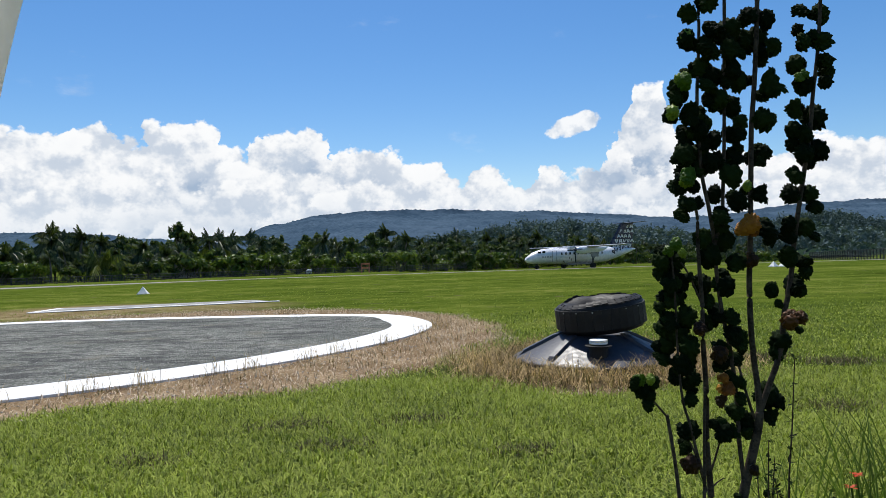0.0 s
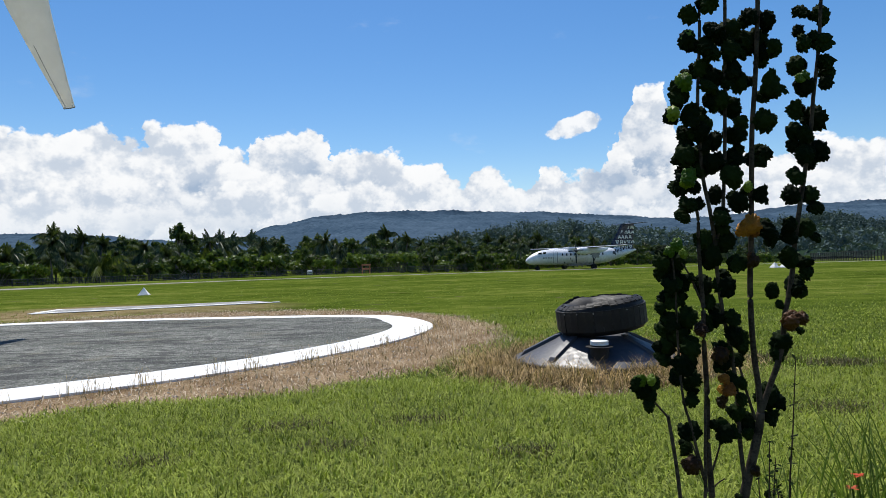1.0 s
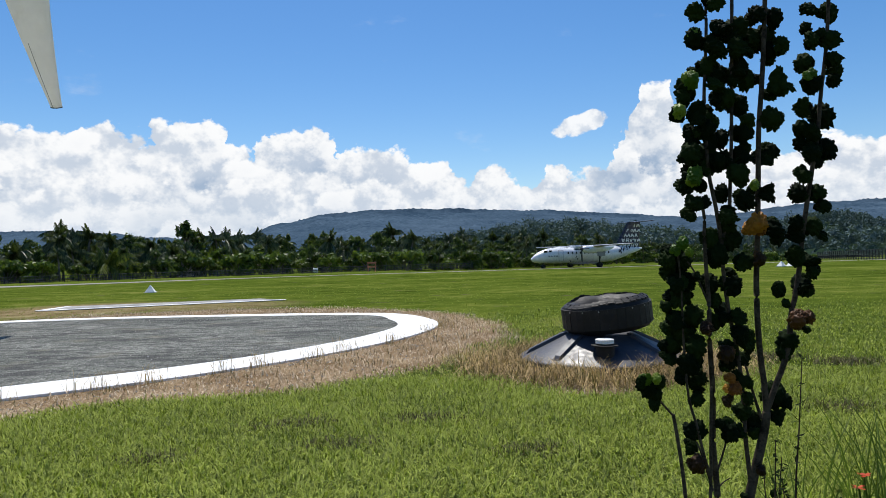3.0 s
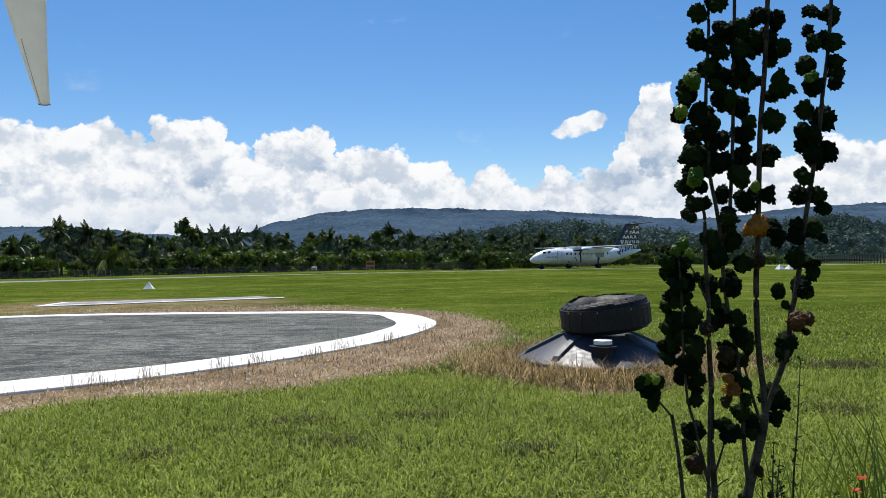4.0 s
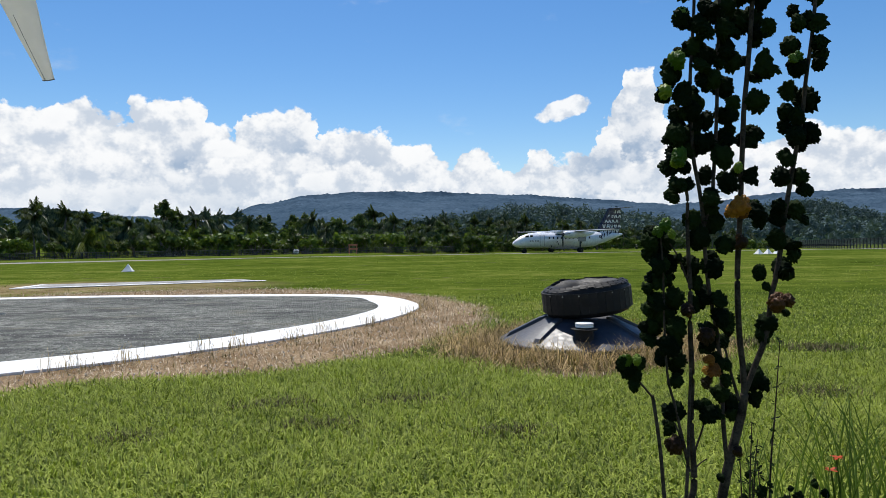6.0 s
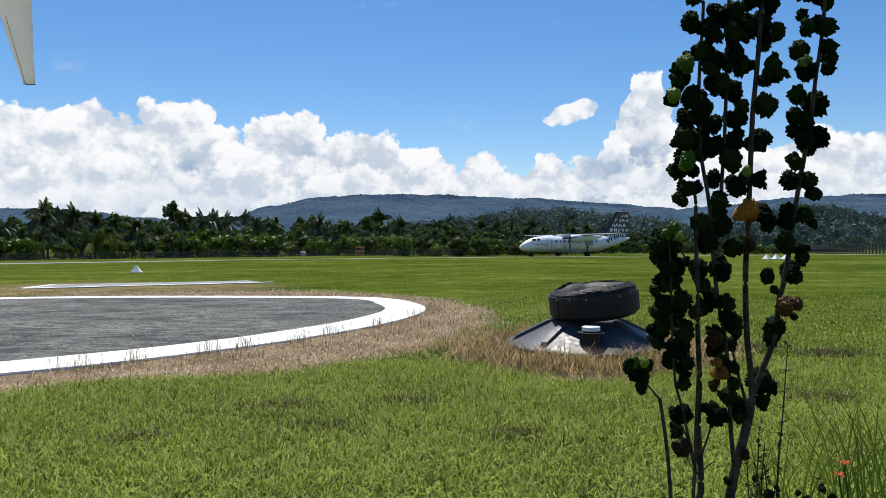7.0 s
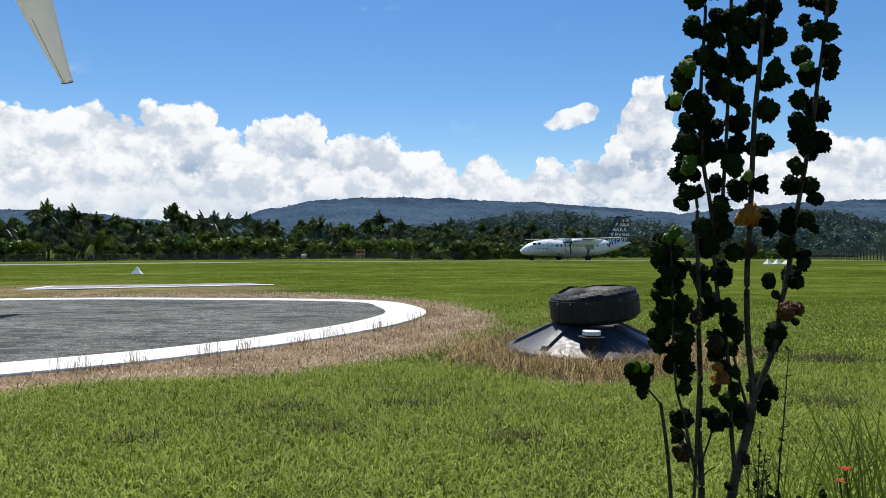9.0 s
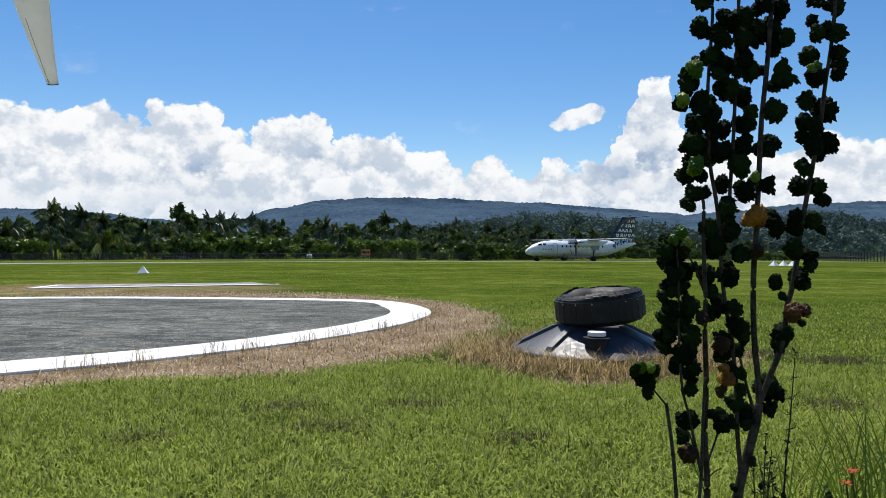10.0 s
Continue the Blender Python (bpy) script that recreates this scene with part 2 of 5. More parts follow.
M_GRASS_FAR = foliage("far_grass_blades", (0.085, 0.125, 0.014), (0.22, 0.27, 0.04), 0.4, 0.8, scale=0.5)
M_STRAW = foliage("dry_grass", (0.07, 0.036, 0.012), (0.70, 0.50, 0.24), 0.2, 0.7, scale=1.5)
M_STRAW_FLAT = foliage("flattened_straw", (0.12, 0.07, 0.04), (0.80, 0.66, 0.50), 0.2, 0.7, scale=1.5)
M_DEAD = foliage("dead_grass", (0.05, 0.042, 0.02), (0.19, 0.16, 0.085), 0.2, 0.8, scale=1.5)
M_PALM = foliage("palm_fronds", (0.014, 0.028, 0.008), (0.10, 0.125, 0.04), 0.16, 0.5, gloss=0.3)
M_PALM_YELLOW = foliage("yellowish_palm_fronds", (0.07, 0.09, 0.014), (0.20, 0.22, 0.05), 0.3, 0.4)
M_LEAVES = foliage("tree_leaves", (0.018, 0.038, 0.009), (0.12, 0.17, 0.04), 0.25, 0.45)
M_LEAVES_LIGHT = foliage("light_tree_leaves", (0.035, 0.075, 0.01), (0.14, 0.20, 0.03), 0.3, 0.45)
M_BARK = surface("grey_bark", (0.10, 0.085, 0.07), (0.23, 0.21, 0.18), 1.5, 0.9, bump=0.02)
M_STEM = surface("shrub_stem", (0.02, 0.016, 0.012), (0.08, 0.064, 0.048), 22.0, 0.9, bump=0.003, spec=0.1)
# near-black green: the shade of the leaves' backlit near side is in the colour
M_SHRUB_BACKLIT = foliage("ruffled_leaf", (0.004, 0.009, 0.003), (0.014, 0.026, 0.006), 0.05, 0.8, False, 9.0, gloss=0.04)
# brighter, more translucent green for a few of the leaves
M_SHRUB_LIGHT = foliage("young_ruffled_leaf", (0.07, 0.15, 0.015), (0.24, 0.34, 0.05), 0.5, 0.4, False, 60.0)
M_SHRUB_ORANGE = foliage("withered_orange_leaf", (0.20, 0.06, 0.01), (0.66, 0.30, 0.04), 0.35, 0.5, False, 60.0)
M_SHRUB_BROWN = foliage("withered_brown_leaf", (0.03, 0.013, 0.006), (0.12, 0.05, 0.018), 0.3, 0.5, False, 60.0)
M_TALL = foliage("tall_grass_leaf", (0.045, 0.09, 0.012), (0.15, 0.22, 0.04), 0.35, 0.4)
M_RED = foliage("red_petals", (0.55, 0.05, 0.02), (0.75, 0.12, 0.05), 0.35, 0.5)
M_SOCK = surface("weathered_white_fabric", (0.66, 0.66, 0.63), (0.78, 0.78, 0.75), 0.9, 0.85, bump=0.01, stain=(0.48, 0.46, 0.40))


def let_light_through(m, share):
    n = m.node_tree
    out, b = [x for x in n.nodes if x.type == "OUTPUT_MATERIAL"][0], [x for x in n.nodes if x.type == "BSDF_PRINCIPLED"][0]
    t, mix = n.nodes.new("ShaderNodeBsdfTranslucent"), n.nodes.new("ShaderNodeMixShader")
    t.inputs[0].default_value, mix.inputs[0].default_value = (0.80, 0.79, 0.74, 1), share
    n.links.new(b.outputs[0], mix.inputs[1]), n.links.new(t.outputs[0], mix.inputs[2]), n.links.new(mix.outputs[0], out.inputs[0])


let_light_through(M_SOCK, 0.58)
M_SEAM = surface("dark_seam", (0.12, 0.12, 0.13), (0.2, 0.2, 0.2), 6.0, 0.8)
M_STEEL = surface("galvanised_steel", (0.32, 0.33, 0.34), (0.45, 0.46, 0.47), 3.0, 0.45, 0.6)
M_FENCE = surface("dark_fence_metal", (0.03, 0.034, 0.036), (0.07, 0.075, 0.08), 1.0, 0.85, spec=0.1)
M_AIR_WHITE = surface("aircraft_white_paint", (0.72, 0.73, 0.75), (0.80, 0.81, 0.82), 0.4, 0.28)
M_AIR_GREY = surface("aircraft_grey_paint", (0.17, 0.18, 0.20), (0.24, 0.26, 0.28), 0.4, 0.35)
M_AIR_NAVY = surface("aircraft_navy_paint", (0.012, 0.014, 0.035), (0.022, 0.024, 0.05), 0.4, 0.3)
M_AIR_GLASS = surface("dark_window_glass", (0.012, 0.014, 0.018), (0.02, 0.022, 0.03), 3.0, 0.1)
M_MARKER = surface("marker_white_paint", (0.72, 0.72, 0.70), (0.82, 0.82, 0.80), 3.0, 0.6, stain=(0.5, 0.45, 0.36))
M_ORANGE = surface("faded_orange_paint", (0.45, 0.14, 0.07), (0.58, 0.22, 0.12), 2.0, 0.6)
M_PLASTER = surface("pale_plaster", (0.5, 0.5, 0.46), (0.62, 0.62, 0.58), 1.0, 0.8)


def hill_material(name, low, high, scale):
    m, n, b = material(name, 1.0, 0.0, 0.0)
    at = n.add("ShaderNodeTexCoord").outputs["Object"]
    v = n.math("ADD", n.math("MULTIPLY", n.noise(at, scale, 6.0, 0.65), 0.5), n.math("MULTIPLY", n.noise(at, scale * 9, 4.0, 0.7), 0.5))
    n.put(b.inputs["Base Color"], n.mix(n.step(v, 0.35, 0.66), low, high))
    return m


# aerial haze is mixed into this colour, bluer and paler than forest
M_HILL_HAZED = hill_material("distant_forest", (0.030, 0.056, 0.086), (0.075, 0.115, 0.158), 0.006)
# leaf green pulled towards pale blue, so the colour carries the distance haze
M_KNOLL_HAZED = foliage("hill_forest_leaves", (0.044, 0.076, 0.082), (0.105, 0.150, 0.148), 0.12, 0.8, scale=0.05, gloss=0.05)
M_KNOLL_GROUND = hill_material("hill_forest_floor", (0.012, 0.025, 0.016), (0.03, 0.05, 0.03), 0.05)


# ---- building helpers ----
def part(name, bm, mat, parent=None, label="", smooth=False):
    """Links a bmesh as one mesh object, under parent where one is given."""
    me = bpy.data.meshes.new(name)
    bm.to_mesh(me)
    bm.free()
    return sheet(name, me, mat, parent, label, smooth)


def sheet(name, me, mat, parent=None, label="", smooth=False):
    if mat and not me.materials:
        me.materials.append(mat)
    if smooth:
        me.polygons.foreach_set("use_smooth", [True] * len(me.polygons))
    ob = new(name, me)
    ob.parent = parent
    if label:
        tagged(ob, label)
    return ob


def raw(name, verts, faces, mat, parent=None, label="", smooth=False):
    me = bpy.data.meshes.new(name)
    me.from_pydata([tuple(v) for v in verts], [], faces)
    me.update()
    return sheet(name, me, mat, parent, label, smooth)


def fast_mesh(name, verts, quads, mat):
    """A mesh from numpy arrays: verts (n, 3), quads (m, 4)."""
    me = bpy.data.meshes.new(name)
    me.vertices.add(len(verts))
    me.vertices.foreach_set("co", np.asarray(verts, dtype=np.float32).ravel())
    me.loops.add(quads.size)
    me.loops.foreach_set("vertex_index", quads.astype(np.int32).ravel())
    me.polygons.add(len(quads))
    me.polygons.foreach_set("loop_start", np.arange(0, quads.size, quads.shape[1], dtype=np.int32))
    me.update(calc_edges=True)
    me.materials.append(mat)
    return me


def box(bm, size, at=(0, 0, 0), turn=(0, 0, 0), bevel=0.0):
    made = bmesh.ops.create_cube(bm, size=1.0)["verts"]
    bmesh.ops.scale(bm, vec=size, verts=made)
    if bevel:
        edges = list({e for v in made for e in v.link_edges})
        made = list({v for f in bmesh.ops.bevel(bm, geom=edges, offset=bevel, segments=2, affect="EDGES")["faces"] for v in f.verts} | {v for v in made if v.is_valid})
    bmesh.ops.transform(bm, matrix=pose(*at, *turn), verts=[v for v in made if v.is_valid])
    return bm


def rod(bm, a, b, ra, rb=None, sides=8):
    a, b = Vector(a), Vector(b)
    m = Matrix.Translation((a + b) / 2) @ (b - a).to_track_quat("Z", "Y").to_matrix().to_4x4()
    bmesh.ops.create_cone(bm, cap_ends=True, segments=sides, radius1=ra, radius2=ra if rb is None else rb, depth=(b - a).length, matrix=m)
    return bm


def lathe(bm, profile, sides=48):
    """Turns (radius, height) points round z."""
    rings = [[bm.verts.new((r * math.cos(2 * math.pi * i / sides), r * math.sin(2 * math.pi * i / sides), z)) for i in range(sides)] for r, z in profile]
    for lo, hi in zip(rings, rings[1:]):
        for i in range(sides):
            bm.faces.new((lo[i], lo[(i + 1) % sides], hi[(i + 1) % sides], hi[i]))
    return rings


def tube(bm, points, radii, sides=7):
    """A tapered round limb along points."""
    points = [Vector(p) for p in points]
    rings = []
    for i, p in enumerate(points):
        d = (points[min(i + 1, len(points) - 1)] - points[max(i - 1, 0)]).normalized()
        q = d.to_track_quat("Z", "Y")
        rings.append([bm.verts.new(p + q @ Vector((radii[i] * math.cos(2 * math.pi * k / sides), radii[i] * math.sin(2 * math.pi * k / sides), 0))) for k in range(sides)])
    for lo, hi in zip(rings, rings[1:]):
        for k in range(sides):
            bm.faces.new((lo[k], lo[(k + 1) % sides], hi[(k + 1) % sides], hi[k]))
    bm.faces.new(rings[-1])
    return bm


def smooth_line(points, steps=4):
    """Catmull-Rom through the points."""
    p = [Vector(q) for q in points]
    p = [p[0] * 2 - p[1]] + p + [p[-1] * 2 - p[-2]]
    out = []
    for a, b, c, d in zip(p, p[1:], p[2:], p[3:]):
        for k in range(steps):
            t = k / steps
            out.append(0.5 * (2 * b + (c - a) * t + (2 * a - 5 * b + 4 * c - d) * t * t + (3 * b - a - 3 * c + d) * t ** 3))
    return out + [p[-2]]


def empty(name, m, label, category, group=""):
    ob = new(name)
    ob.matrix_world = m
    return tagged(ob, label, category, group)


rng = np.random.default_rng(7)


# ---- ground ----
def ground_z(x, y):
    """The field falls off gently beyond its crest on the aircraft's side."""
    f = min(1.0, max(0.0, (y - 80) / 18)) * min(1.0, max(0.0, (x + 14) / 18))
    far = min(1.0, max(0.0, (y - 95) / 80)) * min(1.0, max(0.0, (x - 45) / 25))
    return -0.42 * f * f * (3 - 2 * f) - 0.8 * far


def ground():
    radii = np.concatenate([[0.0], np.geomspace(1.5, 60, 50), np.linspace(63, 125, 22), np.geomspace(135, 4500, 25)])
    sides = 160
    verts, faces = [(0, 0, 0)], []
    for r in radii[1:]:
        for i in range(sides):
            a = 2 * math.pi * i / sides
            x, y = r * math.cos(a), r * math.sin(a)
            z = 0.02 * noise.noise((x * 0.5, y * 0.5, 0)) if 3 < r < 60 and math.hypot(x - PAD_X, y - PAD_Y) > 8.2 else 0.0
            verts.append((x, y, z - 0.012 + ground_z(x, y)))
    for i in range(sides):
        faces.append((0, 1 + i, 1 + (i + 1) % sides))
    for k in range(len(radii) - 2):
        o = 1 + k * sides
        for i in range(sides):
            j = (i + 1) % sides
            faces.append((o + i, o + sides + i, o + sides + j, o + j))
    tagged(raw("ground", verts, faces, M_GROUND, smooth=True), "mown green airfield grass with dry straw patches", "ground", kind="structure")


ground()

U, N2 = Vector((0.84, 0.543, 0)), Vector((-0.543, 0.84, 0))        # along and across the runway
EDGE = Vector((-38.0, 58.5, 0))


def along(s, o, z=0.0):
    return EDGE + U * s + N2 * o + Vector((0, 0, z))


def runway():
    near = [along(-300, 0, 0.012), along(0, 0, 0.012), Vector((-17.0, 72.4, 0.012)), Vector((7.5, 78.5, 0.012)), Vector((28, 81.5, 0.012)), Vector((62, 84, 0.012))]
    v = near + [p + N2 * (5.5 if p.x < -20 else 2.2) for p in near]
    k = len(near)
    tagged(raw("runway", v, [(i, i + 1, k + i + 1, k + i) for i in range(k - 1)], M_RUNWAY), "pale sunlit asphalt airstrip beyond the grass", "runway", kind="structure")


runway()


def pad_outline(inset=0.0):
    """The pad's rounded outline, closed, drawn in by inset."""
    corners = ((-0.3, 16.1), (-1.7, 18.95), (-5.6, 19.85), (-12.0, 19.85), (-16.6, 17.2), (-17.0, 11.0), (-12.6, 7.1), (-7.6, 6.75), (-4.9, 8.05), (-2.6, 10.2), (-0.85, 13.1))
    p = [Vector((*c, 0)) for c in corners]
    out = []
    for i in range(len(p)):
        a, b, c, d = (p[(i + k) % len(p)] for k in (-1, 0, 1, 2))
        for k in range(16):
            t = k / 16
            out.append(0.5 * (2 * b + (c - a) * t + (2 * a - 5 * b + 4 * c - d) * t * t + (3 * b - a - 3 * c + d) * t ** 3))
    n = len(out)
    inward = [(out[(i + 2) % n] - out[i - 2]).normalized().cross(Vector((0, 0, -1))) for i in range(n)]
    return [q + w * inset * (float(np.interp(q.y, (17.6, 19.4), (1.0, 0.55))) if inset > 0 else 1.0) for q, w in zip(out, inward)]


def on_pad(p, inset=0.0):
    """Which of the points p (n, 2) lie within the pad's outline."""
    line = np.array([q.to_tuple()[:2] for q in pad_outline(inset)])
    odd = np.zeros(len(p), bool)
    for (x0, y0), (x1, y1) in zip(line, np.roll(line, -1, 0)):
        if y0 != y1:
            odd ^= ((y0 > p[:, 1]) != (y1 > p[:, 1])) & (p[:, 0] < (x1 - x0) * (p[:, 1] - y0) / (y1 - y0) + x0)
    return odd


def helipad():
    bm = bmesh.new()
    mid = bm.verts.new((PAD_X, PAD_Y, 0.03))
    rim = [bm.verts.new(q + Vector((0, 0, 0.016))) for q in pad_outline(0.9)]
    for i in range(len(rim)):
        bm.faces.new((mid, rim[i], rim[(i + 1) % len(rim)]))
    bmesh.ops.recalc_face_normals(bm, faces=bm.faces)
    tagged(part("helipad", bm, M_GRAVEL, smooth=True), "rounded helicopter pad of compacted grey gravel", "helipad", kind="structure")
    bm = bmesh.new()
    loops = []
    for inset, z in ((0.95, -0.03), (0.94, 0.018), (0.91, 0.026), (0.04, 0.034), (0.0, 0.02), (0.0, -0.06)):
        loops.append([bm.verts.new(q * (1 + 0.0008 * noise.noise(q * 1.3)) + Vector((0, 0, z + 0.006 * noise.noise(q * 0.7)))) for q in pad_outline(inset)])
    for lo, hi in zip(loops, loops[1:]):
        for i in range(len(lo)):
            bm.faces.new((lo[i], lo[(i + 1) % len(lo)], hi[(i + 1) % len(lo)], hi[i]))
    bmesh.ops.recalc_face_normals(bm, faces=bm.faces)
    tagged(part("pad_border", bm, M_WHITE_KERB), "white-painted concrete border round the gravel pad", "kerb", kind="structure")


helipad()


def far_pad():
    a, b, c, d = Vector((-14.7, 24.3, 0)), Vector((-6.9, 27.5, 0)), Vector((-8.0, 28.9, 0)), Vector((-14.9, 26.6, 0))
    up = Vector((0, 0, 0.02))
    pad = raw("far_pad", [p + up for p in (a, b, c, d)], [(0, 1, 2, 3)], M_PALE_GRAVEL)
    tagged(pad, "second gravel stand with a painted white edge", "gravel pad", kind="structure")
    bm = bmesh.new()
    for p, q, w in ((a, b + (b - a).normalized() * 0.3, 0.3), (a, d, 0.3)):
        mid, way = (p + q) / 2, q - p
        box(bm, (way.length, w, 0.022), (mid.x, mid.y, 0.013), (0, 0, math.degrees(math.atan2(way.y, way.x))), 0.01)
    tagged(part("far_pad_edge", bm, M_WHITE_KERB), "white-painted edge strip of the second gravel stand", "kerb", kind="structure")


far_pad()


def hills():
    """A far forested ridge, 2500 m off, with its heights in metres along x."""
    ridge_x = (-3600, -2300, -1620, -1375, -1105, -815, -650, -464, -298, -50, 344, 654, 861, 1068, 1275, 1623, 2400, 3600)
    ridge_h = (120, 150, 140, 135, 107, 84, 132, 172, 183, 184, 168, 147, 124, 139, 165, 178, 190, 150)
    xs, rows = np.linspace(-3600, 3600, 900), np.linspace(0, 1, 50)
    verts = []
    for k, r in enumerate(rows):
        for x in xs:
            h = float(np.interp(x + 25 * noise.noise((x * 0.01, 3, 3)), ridge_x, ridge_h)) + 4
            wave = 0.5 + 0.5 * noise.fractal((x * 0.004, r * 3.0, 2.0), 1.0, 2.0, 4)
            z = h * r ** 0.8 * (0.86 + 0.14 * wave if r < 0.99 else 1.0)
            z += (5.0 * noise.noise((x * 0.012, r * 15, 0)) + 9.0 * abs(noise.noise((x * 0.06, r * 70, 5)))) * (r > 0.02)
            verts.append((x * (0.55 + 0.45 * r), 1250 + 1250 * r + 60 * noise.noise((x * 0.003, r * 4, 7)), z - 2))
    w = len(xs)
    faces = [(k * w + i, k * w + i + 1, (k + 1) * w + i + 1, (k + 1) * w + i) for k in range(len(rows) - 1) for i in range(w - 1)]
    tagged(raw("hills", verts, faces, M_HILL_HAZED, smooth=True), "forested ridge far behind the airfield, tinted blue with painted haze", "hills", kind="structure")


hills()


def leaf_cards(count, spots, size, seed, flat=0.5):
    """Small bent leaf clumps scattered on the shells of the given lobes: (x, y, z, rx, ry, rz)."""
    g = np.random.default_rng(seed)
    spots = np.array(spots, float)
    weight = spots[:, 3] * spots[:, 5]
    pick = g.choice(len(spots), count, p=weight / weight.sum())
    d = g.normal(size=(count, 3))
    d /= np.linalg.norm(d, axis=1, keepdims=True)
    d[:, 2] = np.where(d[:, 2] < -0.5, -d[:, 2] * 0.6, d[:, 2])
    r = 1 - 0.45 * g.random((count, 1)) ** 2 + 0.12 * g.normal(size=(count, 1))
    p = spots[pick, :3] + d * spots[pick, 3:] * r
    nrm = d + g.normal(size=(count, 3)) * flat
    nrm /= np.linalg.norm(nrm, axis=1, keepdims=True)
    u = np.cross(nrm, g.normal(size=(count, 3)))
    u /= np.linalg.norm(u, axis=1, keepdims=True)
    v = np.cross(nrm, u)
    s = size * (0.5 + g.random((count, 1)))
    quad = np.stack([p - u * s * 0.9, p + v * s * 0.42 - nrm * s * 0.1, p + u * s * 0.9 - nrm * s * 0.35, p - v * s * 0.42 - nrm * s * 0.1], 1)
    return quad.reshape(-1, 3), np.arange(count * 4).reshape(-1, 4)


def knoll(name, cx, cy, wx, wy, h, count, seed, label):
    """A wooded rise: its ground and the many small crowns on it."""
    g = np.random.default_rng(seed)
    verts, faces, m = [], [], 40
    height = lambda x, y: h * math.exp(-((x - cx) / wx) ** 2 - ((y - cy) / wy) ** 2) + 3 * noise.noise((x * 0.03, y * 0.03, seed)) - 1.5
    for j in range(m):
        for i in range(m):
            x, y = cx + (i / (m - 1) - 0.5) * wx * 5, cy + (j / (m - 1) - 0.5) * wy * 5
            verts.append((x, y, height(x, y)))
    faces = [(j * m + i, j * m + i + 1, (j + 1) * m + i + 1, (j + 1) * m + i) for j in range(m - 1) for i in range(m - 1)]
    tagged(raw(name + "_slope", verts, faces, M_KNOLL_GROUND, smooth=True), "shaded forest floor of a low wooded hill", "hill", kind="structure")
    spots = []
    for _ in range(count):
        x, y = cx + g.normal() * wx * 0.8, cy - abs(g.normal()) * wy * 0.8 + wy * 0.3
        r = 2.0 + 2.6 * g.random()
        spots.append((x, y, height(x, y) + r * 0.8, r, r, r * (0.9 + 0.7 * g.random())))
    v, q = leaf_cards(count * 75, spots, 0.9, seed)
    tagged(new(name + "_woods", fast_mesh(name + "_woods", v, q, M_KNOLL_HAZED)), label, "woods", kind="stuff")


knoll("knoll", 66, 430, 92, 90, 17.5, 620, 3, "dense woods on a low hill behind the airstrip, coloured blue-green with haze")
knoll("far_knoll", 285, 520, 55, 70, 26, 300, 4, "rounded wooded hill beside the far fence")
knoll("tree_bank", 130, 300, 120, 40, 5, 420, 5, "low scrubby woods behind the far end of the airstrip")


# ---- trees ----
def palm(seed, height, mat, label):
    g = random.Random(seed)
    tree = empty("palm_tree", Matrix(), label, "palm tree", "palms behind the airstrip")
    bm = bmesh.new()
    lean = Vector((g.uniform(-0.7, 0.7), g.uniform(-0.5, 0.5), 0))
    pts = [Vector((0, 0, -0.1)) + lean * (k / 5) ** 2 + Vector((0, 0, height * k / 5)) for k in range(6)]
    tube(bm, pts, [0.24 - 0.02 * k for k in range(6)], 7)
    part("trunk", bm, M_BARK, tree, smooth=True)
    top = pts[-1]
    verts, faces = [], []
    for k in range(17):
        a, lift = g.uniform(0, 2 * math.pi), g.choice((1.35, 1.15, 0.9, 0.6, 0.25, -0.3)) + g.uniform(-0.15, 0.15)
        length, droop = g.uniform(3.4, 4.9), g.uniform(0.30, 0.58)
        out = Vector((math.cos(a), math.sin(a), 0))
        side = Vector((-math.sin(a), math.cos(a), 0))
        spine = []
        for i in range(11):
            t = i / 10
            spine.append(top + out * (length * t * math.cos(lift) * (1 - 0.12 * t)) + Vector((0, 0, length * (math.sin(lift) * t - droop * t * t * 1.3))))
        for i in range(1, 11):
            p, d = spine[i], (spine[i] - spine[i - 1])
            ll = 0.95 * math.sin(math.pi * (0.15 + 0.8 * i / 10)) + 0.1
            o = len(verts)
            verts += [spine[i - 1] - side * 0.06, spine[i - 1] + side * 0.06, p + side * 0.05, p - side * 0.05]
            faces.append((o, o + 1, o + 2, o + 3))
            for sgn in (-1, 1):
                for half in (0.0, 0.5):
                    q = p - d * half
                    tip = q + side * sgn * ll * 0.5 + d * 0.8 + Vector((0, 0, -ll * g.uniform(0.6, 1.05)))
                    w = d * 0.31
                    o = len(verts)
                    verts += [q - w, q + w, tip + w * 0.45, tip - w * 0.45]
                    faces.append((o, o + 1, o + 2, o + 3))
    raw("crown", verts, faces, mat, tree)
    return tree


